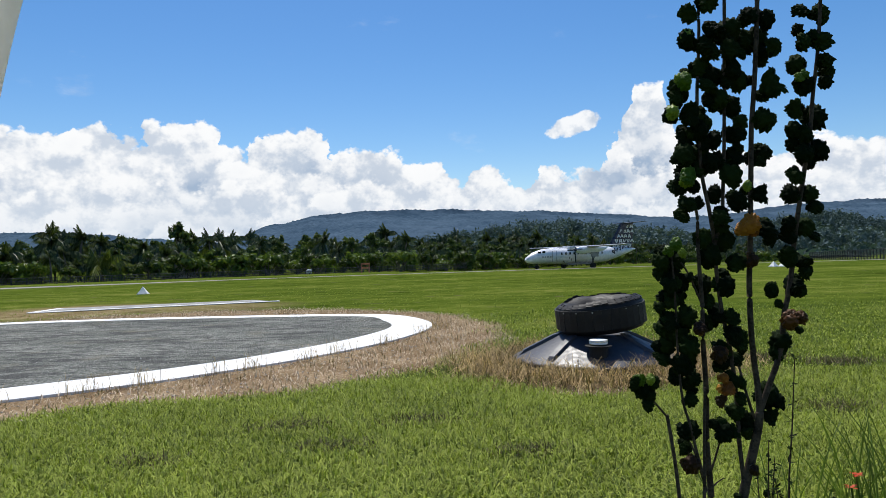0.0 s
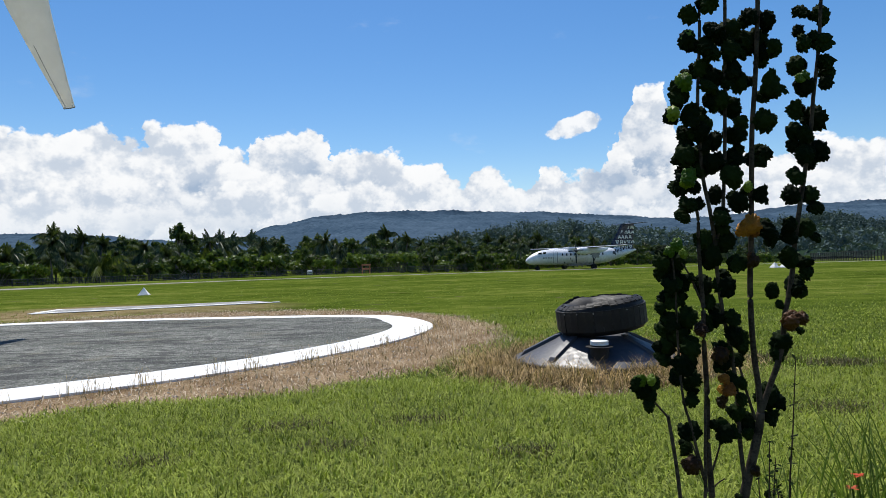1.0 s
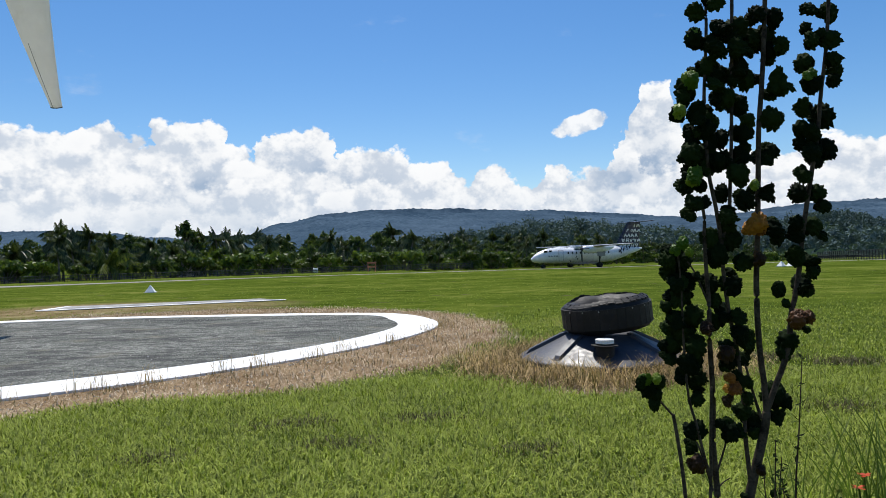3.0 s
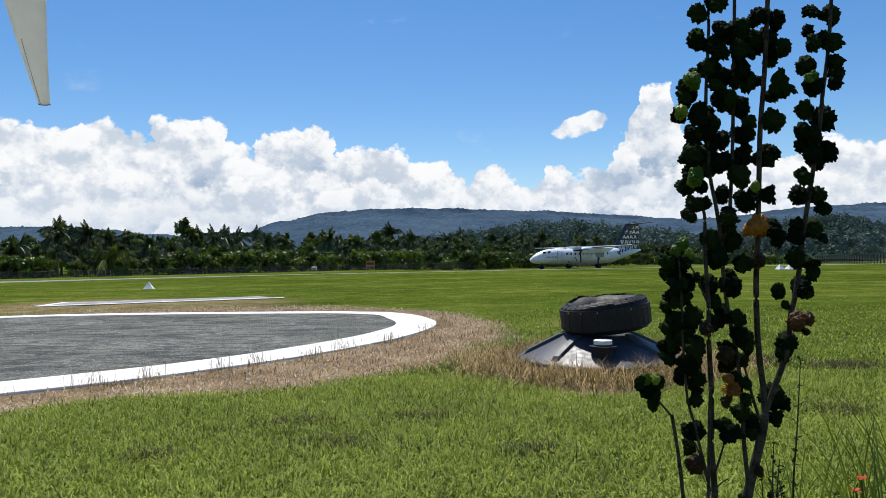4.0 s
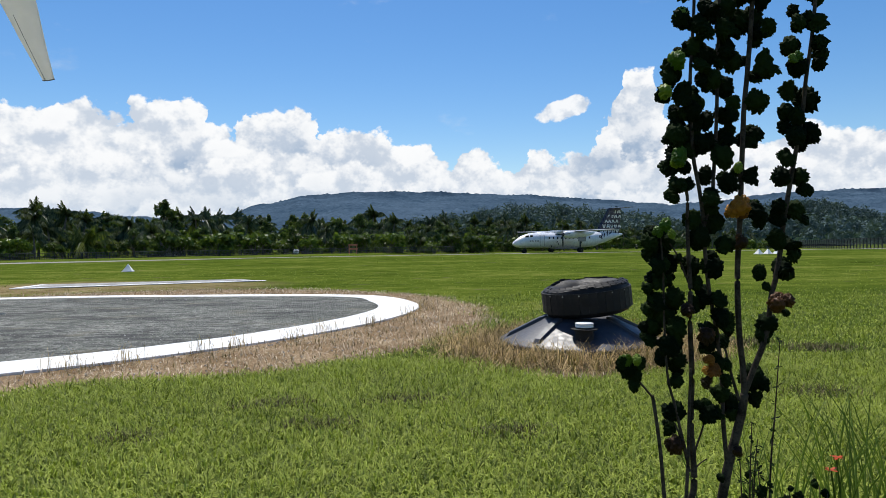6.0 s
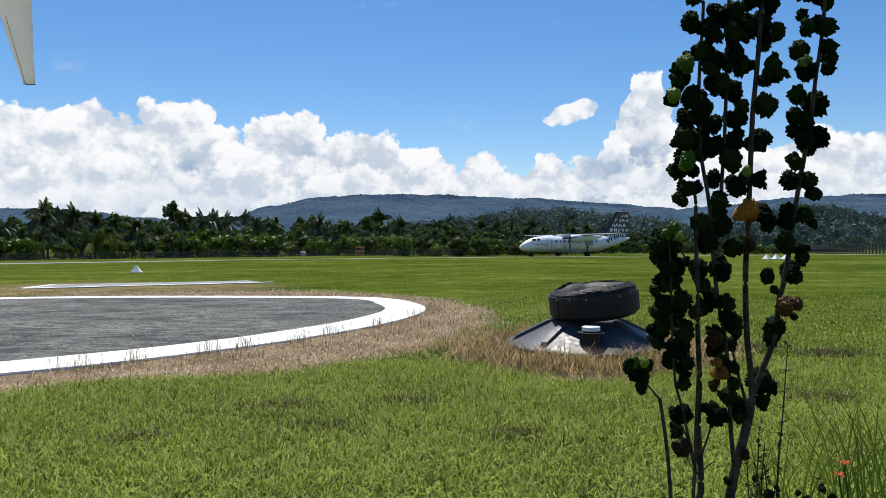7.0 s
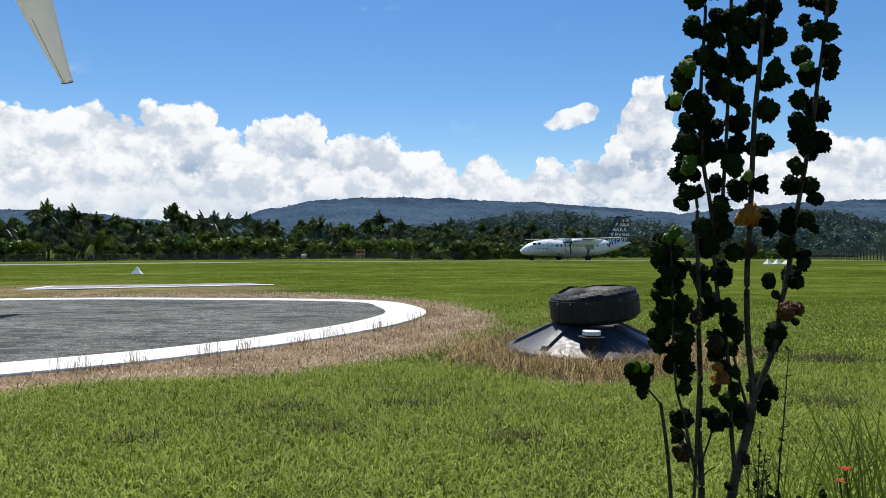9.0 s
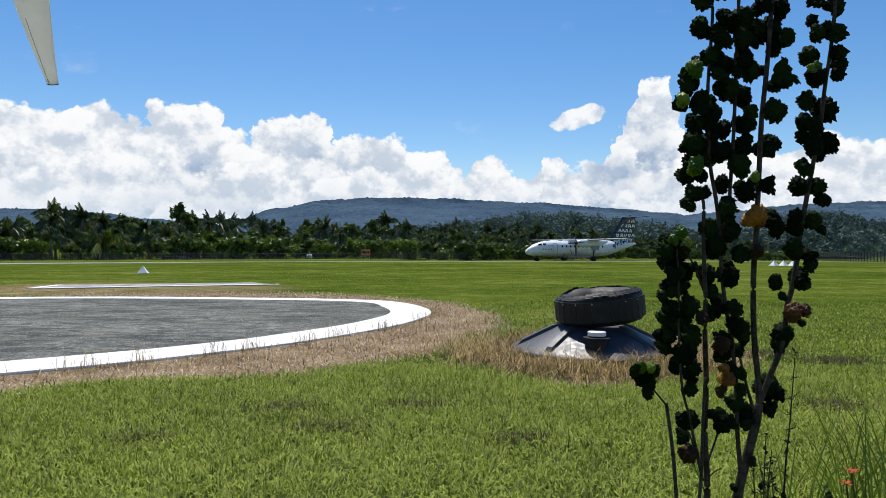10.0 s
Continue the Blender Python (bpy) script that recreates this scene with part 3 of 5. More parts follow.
def broadleaf(seed, height, width, mat, label, cards=1900, size=0.34, airy=False):
    g = random.Random(seed)
    tree = empty("tree", Matrix(), label, "tree", "trees behind the airstrip")
    bm = bmesh.new()
    tube(bm, [(0, 0, -0.1), (0.1, 0, height * 0.3), (g.uniform(-0.3, 0.3), 0.1, height * 0.75)], [0.22, 0.17, 0.07])
    spots = []
    for k in range(17):
        a, z = g.uniform(0, 6.28), height * g.uniform(0.22, 0.9)
        reach = width * 0.5 * math.sin(math.pi * min(0.95, 0.3 + 0.7 * z / height)) * g.uniform(0.35, 1.0)
        tip = Vector((reach * math.cos(a), reach * math.sin(a), z))
        tube(bm, [(0, 0, z * 0.6), tip * 0.6 + Vector((0, 0, z * 0.28)), tip], [0.09, 0.06, 0.02], 5)
        r = width * g.uniform(0.11, 0.20) * (0.75 if airy else 1)
        spots.append((*tip, r, r, r * g.uniform(0.6, 0.9)))
    spots.append((0, 0, height * 0.90, width * 0.12, width * 0.12, height * 0.14))
    part("trunk", bm, M_BARK, tree, smooth=True)
    v, q = leaf_cards(cards, spots, size, seed)
    sheet("crown", fast_mesh("crown", v, q, mat), None, tree)
    return tree


def shrub(seed, mat, label):
    g = random.Random(seed)
    ob = empty("bush", Matrix(), label, "bush", "bushes under the trees")
    bm = bmesh.new()
    spots = []
    for k in range(7):
        tip = Vector((g.uniform(-1.6, 1.6), g.uniform(-0.9, 0.9), g.uniform(0.5, 1.9)))
        tube(bm, [(0, 0, -0.05), tip * 0.5, tip], [0.05, 0.04, 0.015], 5)
        r = g.uniform(0.5, 0.95)
        spots.append((*tip, r, r, r * 0.8))
    part("stem", bm, M_BARK, ob)
    v, q = leaf_cards(620, spots, 0.28, seed)
    sheet("crown", fast_mesh("crown", v, q, mat), None, ob)
    return ob


def treeline():
    g = random.Random(12)
    palms = [palm(1, 5.2, M_PALM, "dark green coconut palm with drooping fronds"), palm(2, 6.6, M_PALM, "dark green coconut palm with drooping fronds"),
             palm(3, 3.4, M_PALM, "short dark green coconut palm with drooping fronds"), palm(4, 1.7, M_PALM_YELLOW, "young yellow-green coconut palm, crown near the ground")]
    trees = [broadleaf(11, 6.4, 5.0, M_LEAVES, "dense dark green broadleaf tree"), broadleaf(12, 7.6, 5.6, M_LEAVES, "dense dark green broadleaf tree"),
             broadleaf(13, 5.2, 5.2, M_LEAVES_LIGHT, "bright green broadleaf tree"), broadleaf(14, 9.4, 4.6, M_LEAVES, "tall dark green tree with an open crown", 1100, 0.34, True)]
    bushes = [shrub(21, M_LEAVES, "dark green bush under the trees"), shrub(22, M_LEAVES_LIGHT, "light green bush under the trees")]
    used = set()

    def put(kind, s, o, scale):
        ob = kind
        p = along(s, o)
        p.z = ground_z(p.x, p.y) - 0.03
        m = Matrix.Translation(p) @ Matrix.Rotation(g.uniform(0, 6.28), 4, "Z")
        if kind.name not in used:
            used.add(kind.name)
            kind.matrix_world = m
        else:
            ob = copy_thing(kind, m)
        ob.scale = (scale, scale, scale)

    # single trees that stand out against the sky
    for kind, s, o, scale in ((palms[1], 8.3, 40, 0.82), (trees[1], 23, 40, 1.06), (palms[1], 27.8, 40, 0.84), (palms[3], 10.7, 24.5, 1.1), (palms[2], 19, 26, 0.9), (palms[2], 0.5, 27, 0.95),
                              (trees[1], 45.7, 40, 0.84), (trees[3], 39.4, 40, 0.66), (palms[0], 59.5, 40, 0.78), (palms[0], 51, 38, 0.8), (palms[1], 128.6, 40, 0.66), (palms[0], 133, 44, 0.7)):
        put(kind, s, o, scale)
    s = -30.0
    while s < 170:
        for o, lo, hi in ((27, 0.6, 0.82), (33, 0.72, 0.95), (40, 0.85, 1.05), (48, 0.95, 1.15), (57, 1.0, 1.2)):
            ss, oo = s + g.uniform(-1.6, 1.6), o + g.uniform(-2.0, 2.0)
            k = g.random()
            tall = 0.66 if 105 < s else 0.90 if s > 55 else 0.88
            if k < 0.48:
                put(g.choice(palms[:3]), ss, oo, g.uniform(lo, hi) * tall)
            elif k < 0.93:
                put(g.choice(trees[:3]), ss, oo, g.uniform(lo, hi) * 0.9 * tall)
        for o in (22.8, 24.5, 29.0, 35.0):
            if g.random() < 0.72:
                put(g.choice(bushes), s + g.uniform(-1.5, 1.5), o + g.uniform(-0.8, 0.8), g.uniform(0.55, 1.35) * (0.8 if s > 105 else 1))
        s += 2.9


treeline()


# ---- fences ----
def fence(name, start, end, height, gap, wire, label):
    ob = empty(name, Matrix.Translation(start), label, "fence")
    way = Vector(end) - Vector(start)
    steps = int(way.length / gap)
    d = way / steps
    bm = bmesh.new()
    thick = 0.07 if height < 1 else 0.14
    box(bm, (thick, thick, height + 0.1), (0, 0, height / 2 - 0.05), bevel=0.01)
    first = part("post", bm, M_FENCE, ob)
    for k in range(1, steps + 1):
        post = new("post", first.data)
        post.parent, post.location = ob, d * k
    for z in (height * 0.97, height * 0.5, 0.12):
        bm = bmesh.new()
        rod(bm, (0, 0, z), (way.x, way.y, way.z + z), 0.03, 0.03, 6)
        part("rail", bm, M_FENCE, ob)
    verts, faces = [], []
    n = int(way.length / wire)
    u = way.normalized() * 0.018
    for k in range(n):
        p = way * (k / n)
        o = len(verts)
        verts += [p - u, p + u, p + u + Vector((0, 0, height)), p - u + Vector((0, 0, height))]
        faces.append((o, o + 1, o + 2, o + 3))
    tagged(raw("wire_mesh", verts, faces, M_FENCE, ob), kind="stuff")


fence("boundary_fence", along(-40, 17.5), along(62, 19.0), 0.75, 1.4, 0.16, "low dark wire fence with metal posts before the palms")
fence("far_fence", (71.2, 100, ground_z(71.2, 100)), (98, 182, ground_z(98, 182)), 1.95, 2.1, 0.10, "dark metal paling fence across the far grass")


# ---- white marker cones ----
def marker(size):
    ob = empty("marker_cone", Matrix(), "white-painted pyramid marker on the grass", "marker", "white runway markers")
    bm = bmesh.new()
    r = size / 2
    lathe(bm, [(r, 0.0), (r * 0.97, 0.03), (r * 0.5, size * 0.28), (0.02, size * 0.55)], 4)
    bmesh.ops.rotate(bm, verts=bm.verts, cent=(0, 0, 0), matrix=Matrix.Rotation(radians(45), 3, "Z"))
    part("cone", bm, M_MARKER, ob)
    bm = bmesh.new()
    box(bm, (size * 0.78, size * 0.78, 0.03), (0, 0, 0.005), bevel=0.005)
    part("base", bm, M_MARKER, ob)
    return ob


mk = marker(0.78)
mk.matrix_world = pose(-17.3, 39.4, 0, 0, 0, 12)
for i in range(3):
    copy_thing(mk, pose(30.6 + 0.82 * i, 63.0 - 0.1 * i, 0, 0, 0, 20)).scale = (1.15, 1.15, 1.15)


# ---- barrier, post and hut by the trees ----
def barrier():
    ob = empty("barrier", pose(-10.6, 94.0, -0.03, 0, 0, 30), "faded orange leaning barrier frame by the airstrip", "barrier")
    for x in (-0.55, 0.55):
        bm = bmesh.new()
        rod(bm, (x - 0.15, -0.25, 0), (x, 0, 1.35), 0.06)
        rod(bm, (x + 0.15, 0.35, 0), (x, 0, 1.35), 0.05)
        part("leg", bm, M_ORANGE, ob)
    for z in (1.25, 0.7):
        bm = bmesh.new()
        box(bm, (1.35, 0.05, 0.22), (0, -0.03, z), bevel=0.015)
        part("board", bm, M_ORANGE, ob)


def hut():
    ob = empty("hut", Matrix.Translation(along(21.0, 27.0)), "small pale hut half hidden behind the palms", "hut")
    bm = bmesh.new()
    box(bm, (3.2, 2.2, 1.5), (0, 0, 0.75), (0, 0, 33), 0.02)
    part("wall", bm, M_PLASTER, ob)
    bm = bmesh.new()
    for sgn in (-1, 1):
        box(bm, (3.6, 1.45, 0.06), (-0.36 * sgn, 0.55 * sgn, 1.75), (-20 * sgn, 0, 33))
    part("roof", bm, M_BARK, ob)


barrier()
hut()


def bin_by_fence():
    bm = bmesh.new()
    lathe(bm, [(0.02, 0), (0.36, 0), (0.4, 0.4), (0.3, 0.68), (0.02, 0.72)], 14)
    ob = part("water_drum", bm, M_MARKER, smooth=True)
    ob.matrix_world = Matrix.Translation(along(36.2, 20.3))
    tagged(ob, "small white drum at the foot of the trees", "drum")


bin_by_fence()


# ---- aircraft ----
def aircraft():
    plane = empty("airplane", pose(14.95, 108.0, -0.5, 0, 0, 205.5), "white twin-propeller airliner with a navy patterned tail, parked", "airplane")

    def X(s):
        """From a station of the long cabin, in metres behind the nose, to the short one's place along the body."""
        return 2.2 - (s if s < 8 else s - 1.75 if s < 16 else s - 3.4)

    def loft(stations, sides=24):
        bm = bmesh.new()
        rings = []
        for s, r, z, flat in stations:
            rings.append([bm.verts.new((X(s), r * math.cos(2 * math.pi * i / sides), z + r * flat * math.sin(2 * math.pi * i / sides))) for i in range(sides)])
        for a, b in zip(rings, rings[1:]):
            for i in range(sides):
                bm.faces.new((a[i], a[(i + 1) % sides], b[(i + 1) % sides], b[i]))
        bm.faces.new(rings[0]), bm.faces.new(rings[-1])
        return bm

    def slab(corners, thick):
        """A thin wing-like solid between two chord lines: (leading, trailing) at root and tip."""
        bm = bmesh.new()
        (l0, t0), (l1, t1) = [[Vector(c) for c in pair] for pair in corners]
        across = (l1 - l0).cross(t0 - l0).normalized()
        rings = []
        for l, t, h in ((l0, t0, thick), (l1, t1, thick * 0.55)):
            rings.append([bm.verts.new(l.lerp(t, f) + across * h * k) for f, k in ((0, 0), (0.12, 0.42), (0.4, 0.5), (1, 0.03), (1, -0.03), (0.4, -0.5), (0.12, -0.42))])
        for i in range(7):
            bm.faces.new((rings[0][i], rings[0][(i + 1) % 7], rings[1][(i + 1) % 7], rings[1][i]))
        bm.faces.new(rings[0]), bm.faces.new(rings[1])
        bmesh.ops.recalc_face_normals(bm, faces=bm.faces)
        return bm

    body = part("fuselage", loft([(0, 0.06, 1.5, 1), (0.2, 0.33, 1.53, 1), (0.7, 0.62, 1.62, 1), (1.5, 0.92, 1.78, 1), (2.3, 1.12, 1.93, 0.93), (3.2, 1.27, 2.02, 0.94), (4.4, 1.345, 2.05, 0.93),
                                  (9, 1.345, 2.05, 0.93), (17.6, 1.345, 2.05, 0.93), (19.4, 1.2, 2.18, 1), (21.4, 0.9, 2.42, 1), (23.7, 0.5, 2.72, 1), (25.6, 0.12, 2.95, 1)]), M_AIR_WHITE, plane, smooth=True)
    bm = bmesh.new()
    box(bm, (4.6, 2.3, 0.5), (X(11.75), 0, 3.38), bevel=0.2)
    part("wing_fairing", bm, M_AIR_WHITE, plane)
    bm = bmesh.new()
    box(bm, (5.2, 1.5, 0.25), (X(11.95), 0, 0.72), bevel=0.1)
    part("belly_fairing", bm, M_AIR_GREY, plane)
    for sgn in (-1, 1):
        part("wing", slab((((X(10.35), 0, 3.4), (X(12.95), 0, 3.4)), ((X(10.95), sgn * 12.9, 3.55), (X(12.35), sgn * 12.9, 3.55))), 0.34), M_AIR_GREY, plane)
        nac = part("nacelle", loft([(8.65, 0.22, 2.9, 1.0), (8.85, 0.42, 2.9, 1.1), (9.95, 0.5, 2.9, 1.2), (11.95, 0.5, 2.92, 1.15), (13.75, 0.38, 3.05, 1.0), (14.75, 0.12, 3.2, 1)], 16), M_AIR_WHITE, plane, smooth=True)
        nac.location.y = 3.94 * sgn
        bm = bmesh.new()
        lathe(bm, [(0.27, 0), (0.25, 0.2), (0.14, 0.42), (0.02, 0.55)], 14)
        hub = part("propeller", bm, M_AIR_NAVY, plane, "dark four-bladed propeller")
        hub.matrix_local = Matrix.Translation((X(8.7), sgn * 3.94, 2.95)) @ Matrix.Rotation(radians(90), 4, "Y") @ Matrix.Rotation(radians(6 - 4 * sgn), 4, "Z")
        blade = None
        for k in range(4):
            if blade is None:
                bm = bmesh.new()
                verts = [(-0.05, 0.2), (-0.09, 0.8), (-0.08, 1.6), (-0.04, 1.97), (0.05, 1.97), (0.08, 1.5), (0.08, 0.8), (0.05, 0.2)]
                lo = [bm.verts.new((x, y, 0.18 + 0.6 * x)) for x, y in verts]
                hi = [bm.verts.new((x, y, 0.22 + 0.6 * x)) for x, y in verts]
                bm.faces.new(lo[::-1]), bm.faces.new(hi)
                for i in range(8):
                    bm.faces.new((lo[i], lo[(i + 1) % 8], hi[(i + 1) % 8], hi[i]))
                b = blade = part("blade", bm, M_FENCE, hub)
            else:
                b = new("blade", blade.data)
                b.parent = hub
            b.rotation_euler = (0, 0, k * math.pi / 2)
        bm = bmesh.new()
        rod(bm, (X(11.9), sgn * 3.94, 2.6), (X(11.9), sgn * 3.94, 0.45), 0.11)
        rod(bm, (X(12.75), sgn * 3.94, 2.7), (X(11.9), sgn * 3.94, 1.2), 0.07)
        gear = part("main_gear", bm, M_FENCE, plane)
        bm = bmesh.new()
        box(bm, (1.5, 0.04, 0.7), (X(11.95), sgn * 4.35, 2.15), bevel=0.01)
        part("gear_door", bm, M_AIR_GREY, plane)
        for dy in (-0.22, 0.22):
            wheel(gear, (X(11.9), sgn * 3.94 + dy, 0.42), 0.42)
        part("tailplane", slab((((X(23.4), 0, 7.35), (X(25.1), 0, 7.35)), ((X(24), sgn * 3.96, 7.42), (X(25.1), sgn * 3.96, 7.42))), 0.2), M_AIR_NAVY, plane)
    bm = bmesh.new()
    rod(bm, (0, 0, 1.3), (0, 0, 0.35), 0.08)
    nose = part("nose_gear", bm, M_FENCE, plane)
    for dy in (-0.17, 0.17):
        wheel(nose, (0, dy, 0.33), 0.33)
    # fin with pale pattern pieces on the navy ground
    fin = part("fin", slab((((X(19.6), 0, 3.0), (X(24.9), 0, 3.0)), ((X(22.6), 0, 7.4), (X(25.4), 0, 7.4))), 0.36), M_AIR_NAVY, plane, "navy fin with a white block pattern")
    part("dorsal_fin", slab((((X(17), 0, 3.3), (X(20.8), 0, 3.25)), ((X(20.3), 0, 3.65), (X(21), 0, 3.65))), 0.2), M_AIR_WHITE, plane)
    g = random.Random(5)

    def motif(w, h, deep):
        """A pattern piece: slanted strokes with a bar between them."""
        bm = bmesh.new()
        lean, kind = g.uniform(12, 30), g.randrange(3)
        for side in (-1, 1):
            box(bm, (w * 0.30, deep, h), (side * w * 0.3, 0, 0), (0, side * lean * (-1 if kind == 1 else 1), 0))
        if kind != 2:
            box(bm, (w * 0.7, deep * 0.8, h * 0.22), (0, 0, -0.1 * h if kind else 0.28 * h))
        return bm

    for row in range(5):
        z = 3.5 + row * 0.82
        lead, trail = 19.6 + (z - 3.0) * 0.68 + 0.75, 24.9 + (z - 3.0) * 0.11
        s = lead
        while s + 0.35 < trail:
            w, h = g.uniform(0.5, 0.72), g.uniform(0.5, 0.62)
            for sgn in (-1, 1):
                block = part("pattern_block", motif(w, h, 0.02), M_AIR_WHITE, fin)
                block.location = (X(s + w / 2), sgn * (0.185 - 0.026 * row), z)
            s += w + g.uniform(0.16, 0.3)
    for sgn in (-1, 1):
        for k in range(6):
            s, z = 20.0 + 0.72 * k, 2.45 + 0.10 * k + g.uniform(-0.25, 0.3)
            block = part("pattern_block", motif(g.uniform(0.5, 0.75), g.uniform(0.6, 0.85), 0.05), M_AIR_NAVY, body)
            block.location = (X(s), sgn * (1.10 - 0.165 * k), z)
        for k in range(11):
            bm = bmesh.new()
            box(bm, (0.27, 0.03, 0.36), bevel=0.01)
            win = part("window", bm, M_AIR_GLASS, body)
            win.location = (-3.9 - 0.80 * k, sgn * 1.315, 2.42)
        for s, y, z, w, a in ((2.15, 0.88, 2.66, 0.55, 22), (2.85, 1.07, 2.7, 0.5, 12)):
            bm = bmesh.new()
            box(bm, (w, 0.05, 0.4), (0, 0, 0), (sgn * -32, 0, 0), 0.01)
            pane = part("cockpit_window", bm, M_AIR_GLASS, body)
            pane.location, pane.rotation_euler = (X(s), sgn * y, z), (0, 0, radians(sgn * -a))
    bm = bmesh.new()
    for s in (4.3, 5.1):
        box(bm, (0.05, 0.05, 1.7), (X(s), 1.34, 2.0))
    box(bm, (0.85, 0.05, 0.05), (X(4.7), 1.2, 2.87))
    part("door_frame", bm, M_AIR_GREY, body, "grey outline of the closed passenger door")
    # illegible lettering on the nose, as bars
    for k in range(4):
        bm = bmesh.new()
        box(bm, (0.3, 0.03, 0.2), (0, 0, 0))
        bar = part("lettering_bar", bm, M_AIR_GREY, body)
        bar.location = (X(2.6 + 0.45 * k), 1.19 + 0.045 * k, 1.95)
    for s in (7.6,):
        for k in range(3):
            bm = bmesh.new()
            box(bm, (0.14, 0.03, 0.34), (0, 0, 0), (0, 30 * (k - 1), 0))
            block = part("pattern_block", bm, M_AIR_NAVY, body)
            block.location = (X(s + 0.3 * k), 1.33, 1.75 - 0.32 * k)


def wheel(parent, at, r):
    bm = bmesh.new()
    lathe(bm, [(r * 0.5, -0.1), (r * 0.88, -0.12), (r, -0.06), (r, 0.06), (r * 0.88, 0.12), (r * 0.5, 0.1), (r * 0.5, -0.1)], 18)
    ob = part("wheel", bm, M_TYRE, parent, smooth=True)
    ob.matrix_local = Matrix.Translation(at) @ Matrix.Rotation(radians(90), 4, "X")
    return ob


aircraft()


# ---- buried tank with the tyre on it ----
def tank():
    ob = empty("buried_tank", pose(LID_X, LID_Y, -0.035), "black plastic tank top with ribs, sunk in dry grass", "water tank")
    bm = bmesh.new()
    lathe(bm, [(LID_R - 0.02, -0.1), (LID_R, 0.12), (LID_R + 0.03, 0.135), (LID_R + 0.03, 0.155), (LID_R, 0.17), (0.8, 0.30), (0.52, 0.435), (0.46, 0.47), (0.4, 0.48), (0.02, 0.482)], 96)
    part("cone_top", bm, M_BLACK_PLASTIC, ob, smooth=True)
    for k in range(8):
        a = radians(-90 + 45 * k)
        if k == 0:
            continue
        bm = bmesh.new()
        prof = [(1.06, 0.145), (0.97, 0.262), (0.55, 0.465), (0.45, 0.49)]
        base = [(1.07, 0.125), (0.97, 0.19), (0.55, 0.40), (0.45, 0.43)]
        cols = []
        for sgn in (-1, 1):
            cols.append([[bm.verts.new((r, sgn * w, z)) for r, z in line] for line, w in ((base, 0.062), (prof, 0.042))])
        for i in range(3):
            for a0, a1 in ((cols[0][0], cols[0][1]), (cols[0][1], cols[1][1]), (cols[1][1], cols[1][0])):
                bm.faces.new((a0[i], a0[i + 1], a1[i + 1], a1[i]))
        bm.faces.new((cols[0][0][0], cols[0][1][0], cols[1][1][0], cols[1][0][0]))
        bmesh.ops.recalc_face_normals(bm, faces=bm.faces)
        rib = part("rib", bm, M_BLACK_PLASTIC, ob)
        rib.rotation_euler = (0, 0, a)
    neck_at = Vector((-0.11, -0.80, 0.27))
    bm = bmesh.new()
    lathe(bm, [(0.12, -0.10), (0.12, 0.11), (0.17, 0.116), (0.17, 0.13), (0.10, 0.135), (0.10, 0.15)], 32)
    # tyre black instead of tank plastic: puts the flange's shadow into the neck's colour
    neck = part("neck", bm, M_TYRE, ob, "black filler neck with a flange, darkened for the shade below the cap")
    neck.location = neck_at
    bm = bmesh.new()
    lathe(bm, [(0.10, 0.145), (0.115, 0.15), (0.115, 0.165), (0.108, 0.172), (0.115, 0.18), (0.115, 0.198), (0.10, 0.205), (0.01, 0.207)], 32)
    cap = part("cap", bm, M_WHITE_PLASTIC, neck, "white plastic screw cap", smooth=False)

    tyre = empty("tyre", pose(LID_X + 0.10, LID_Y - 0.02, 0.70, 2.0, -6.0, 0), "large worn black tyre lying flat on the tank", "tyre")
    bm = bmesh.new()
    lathe(bm, [(0.30, -0.12), (0.36, -0.19), (0.46, -0.22), (0.545, -0.20), (0.59, -0.13), (0.605, -0.04), (0.605, 0.05), (0.59, 0.13), (0.55, 0.19), (0.47, 0.20), (0.37, 0.155), (0.31, 0.10), (0.295, 0.08), (0.33, 0.06), (0.40, 0.0), (0.33, -0.06), (0.295, -0.10), (0.30, -0.12)], 72)
    for v in bm.verts:
        v.co += v.co.normalized() * 0.012 * noise.noise(v.co * 4)
        v.co.z += (0.035 * noise.noise(v.co * 5 + Vector((3, 1, 0))) + 0.045 * noise.noise(v.co * 2.1 + Vector((1, 4, 0)))) * max(0.0, min(1.0, (v.co.z - 0.03) / 0.14))
    part("carcass", bm, M_TYRE, tyre, smooth=True)
    bm = bmesh.new()
    box(bm, (0.11, 0.096, 0.026), (0.532, 0, 0.179), (0, 32, 0), 0.010)
    lug = part("tread_lug", bm, M_TYRE, tyre)
    bm = bmesh.new()
    box(bm, (0.03, 0.1105, 0.27), (0.592, 0, -0.01), (0, 0, 0), 0.002)
    side = part("tread_block", bm, M_TYRE, tyre)
    bm = bmesh.new()
    bmesh.ops.create_icosphere(bm, subdivisions=1, radius=0.012)
    bmesh.ops.translate(bm, verts=bm.verts, vec=(0.603, 0, 0.1))
    stud = part("stud", bm, M_STUD, tyre)
    for k in range(1, 34):
        a = 2 * math.pi * k / 34
        for src, name in ((lug, "tread_lug"), (side, "tread_block")):
            o = new(name, src.data)
            o.parent, o.rotation_euler = tyre, (0, 0, a + random.uniform(-0.012, 0.012))
            if name == "tread_lug":
                at = Vector((0.535 * math.cos(a), 0.535 * math.sin(a), 0.19))
                o.location.z = 0.035 * noise.noise(at * 5 + Vector((3, 1, 0))) + 0.045 * noise.noise(at * 2.1 + Vector((1, 4, 0)))
        if k % 2 and random.random() < 0.75:
            o = new("stud", stud.data)
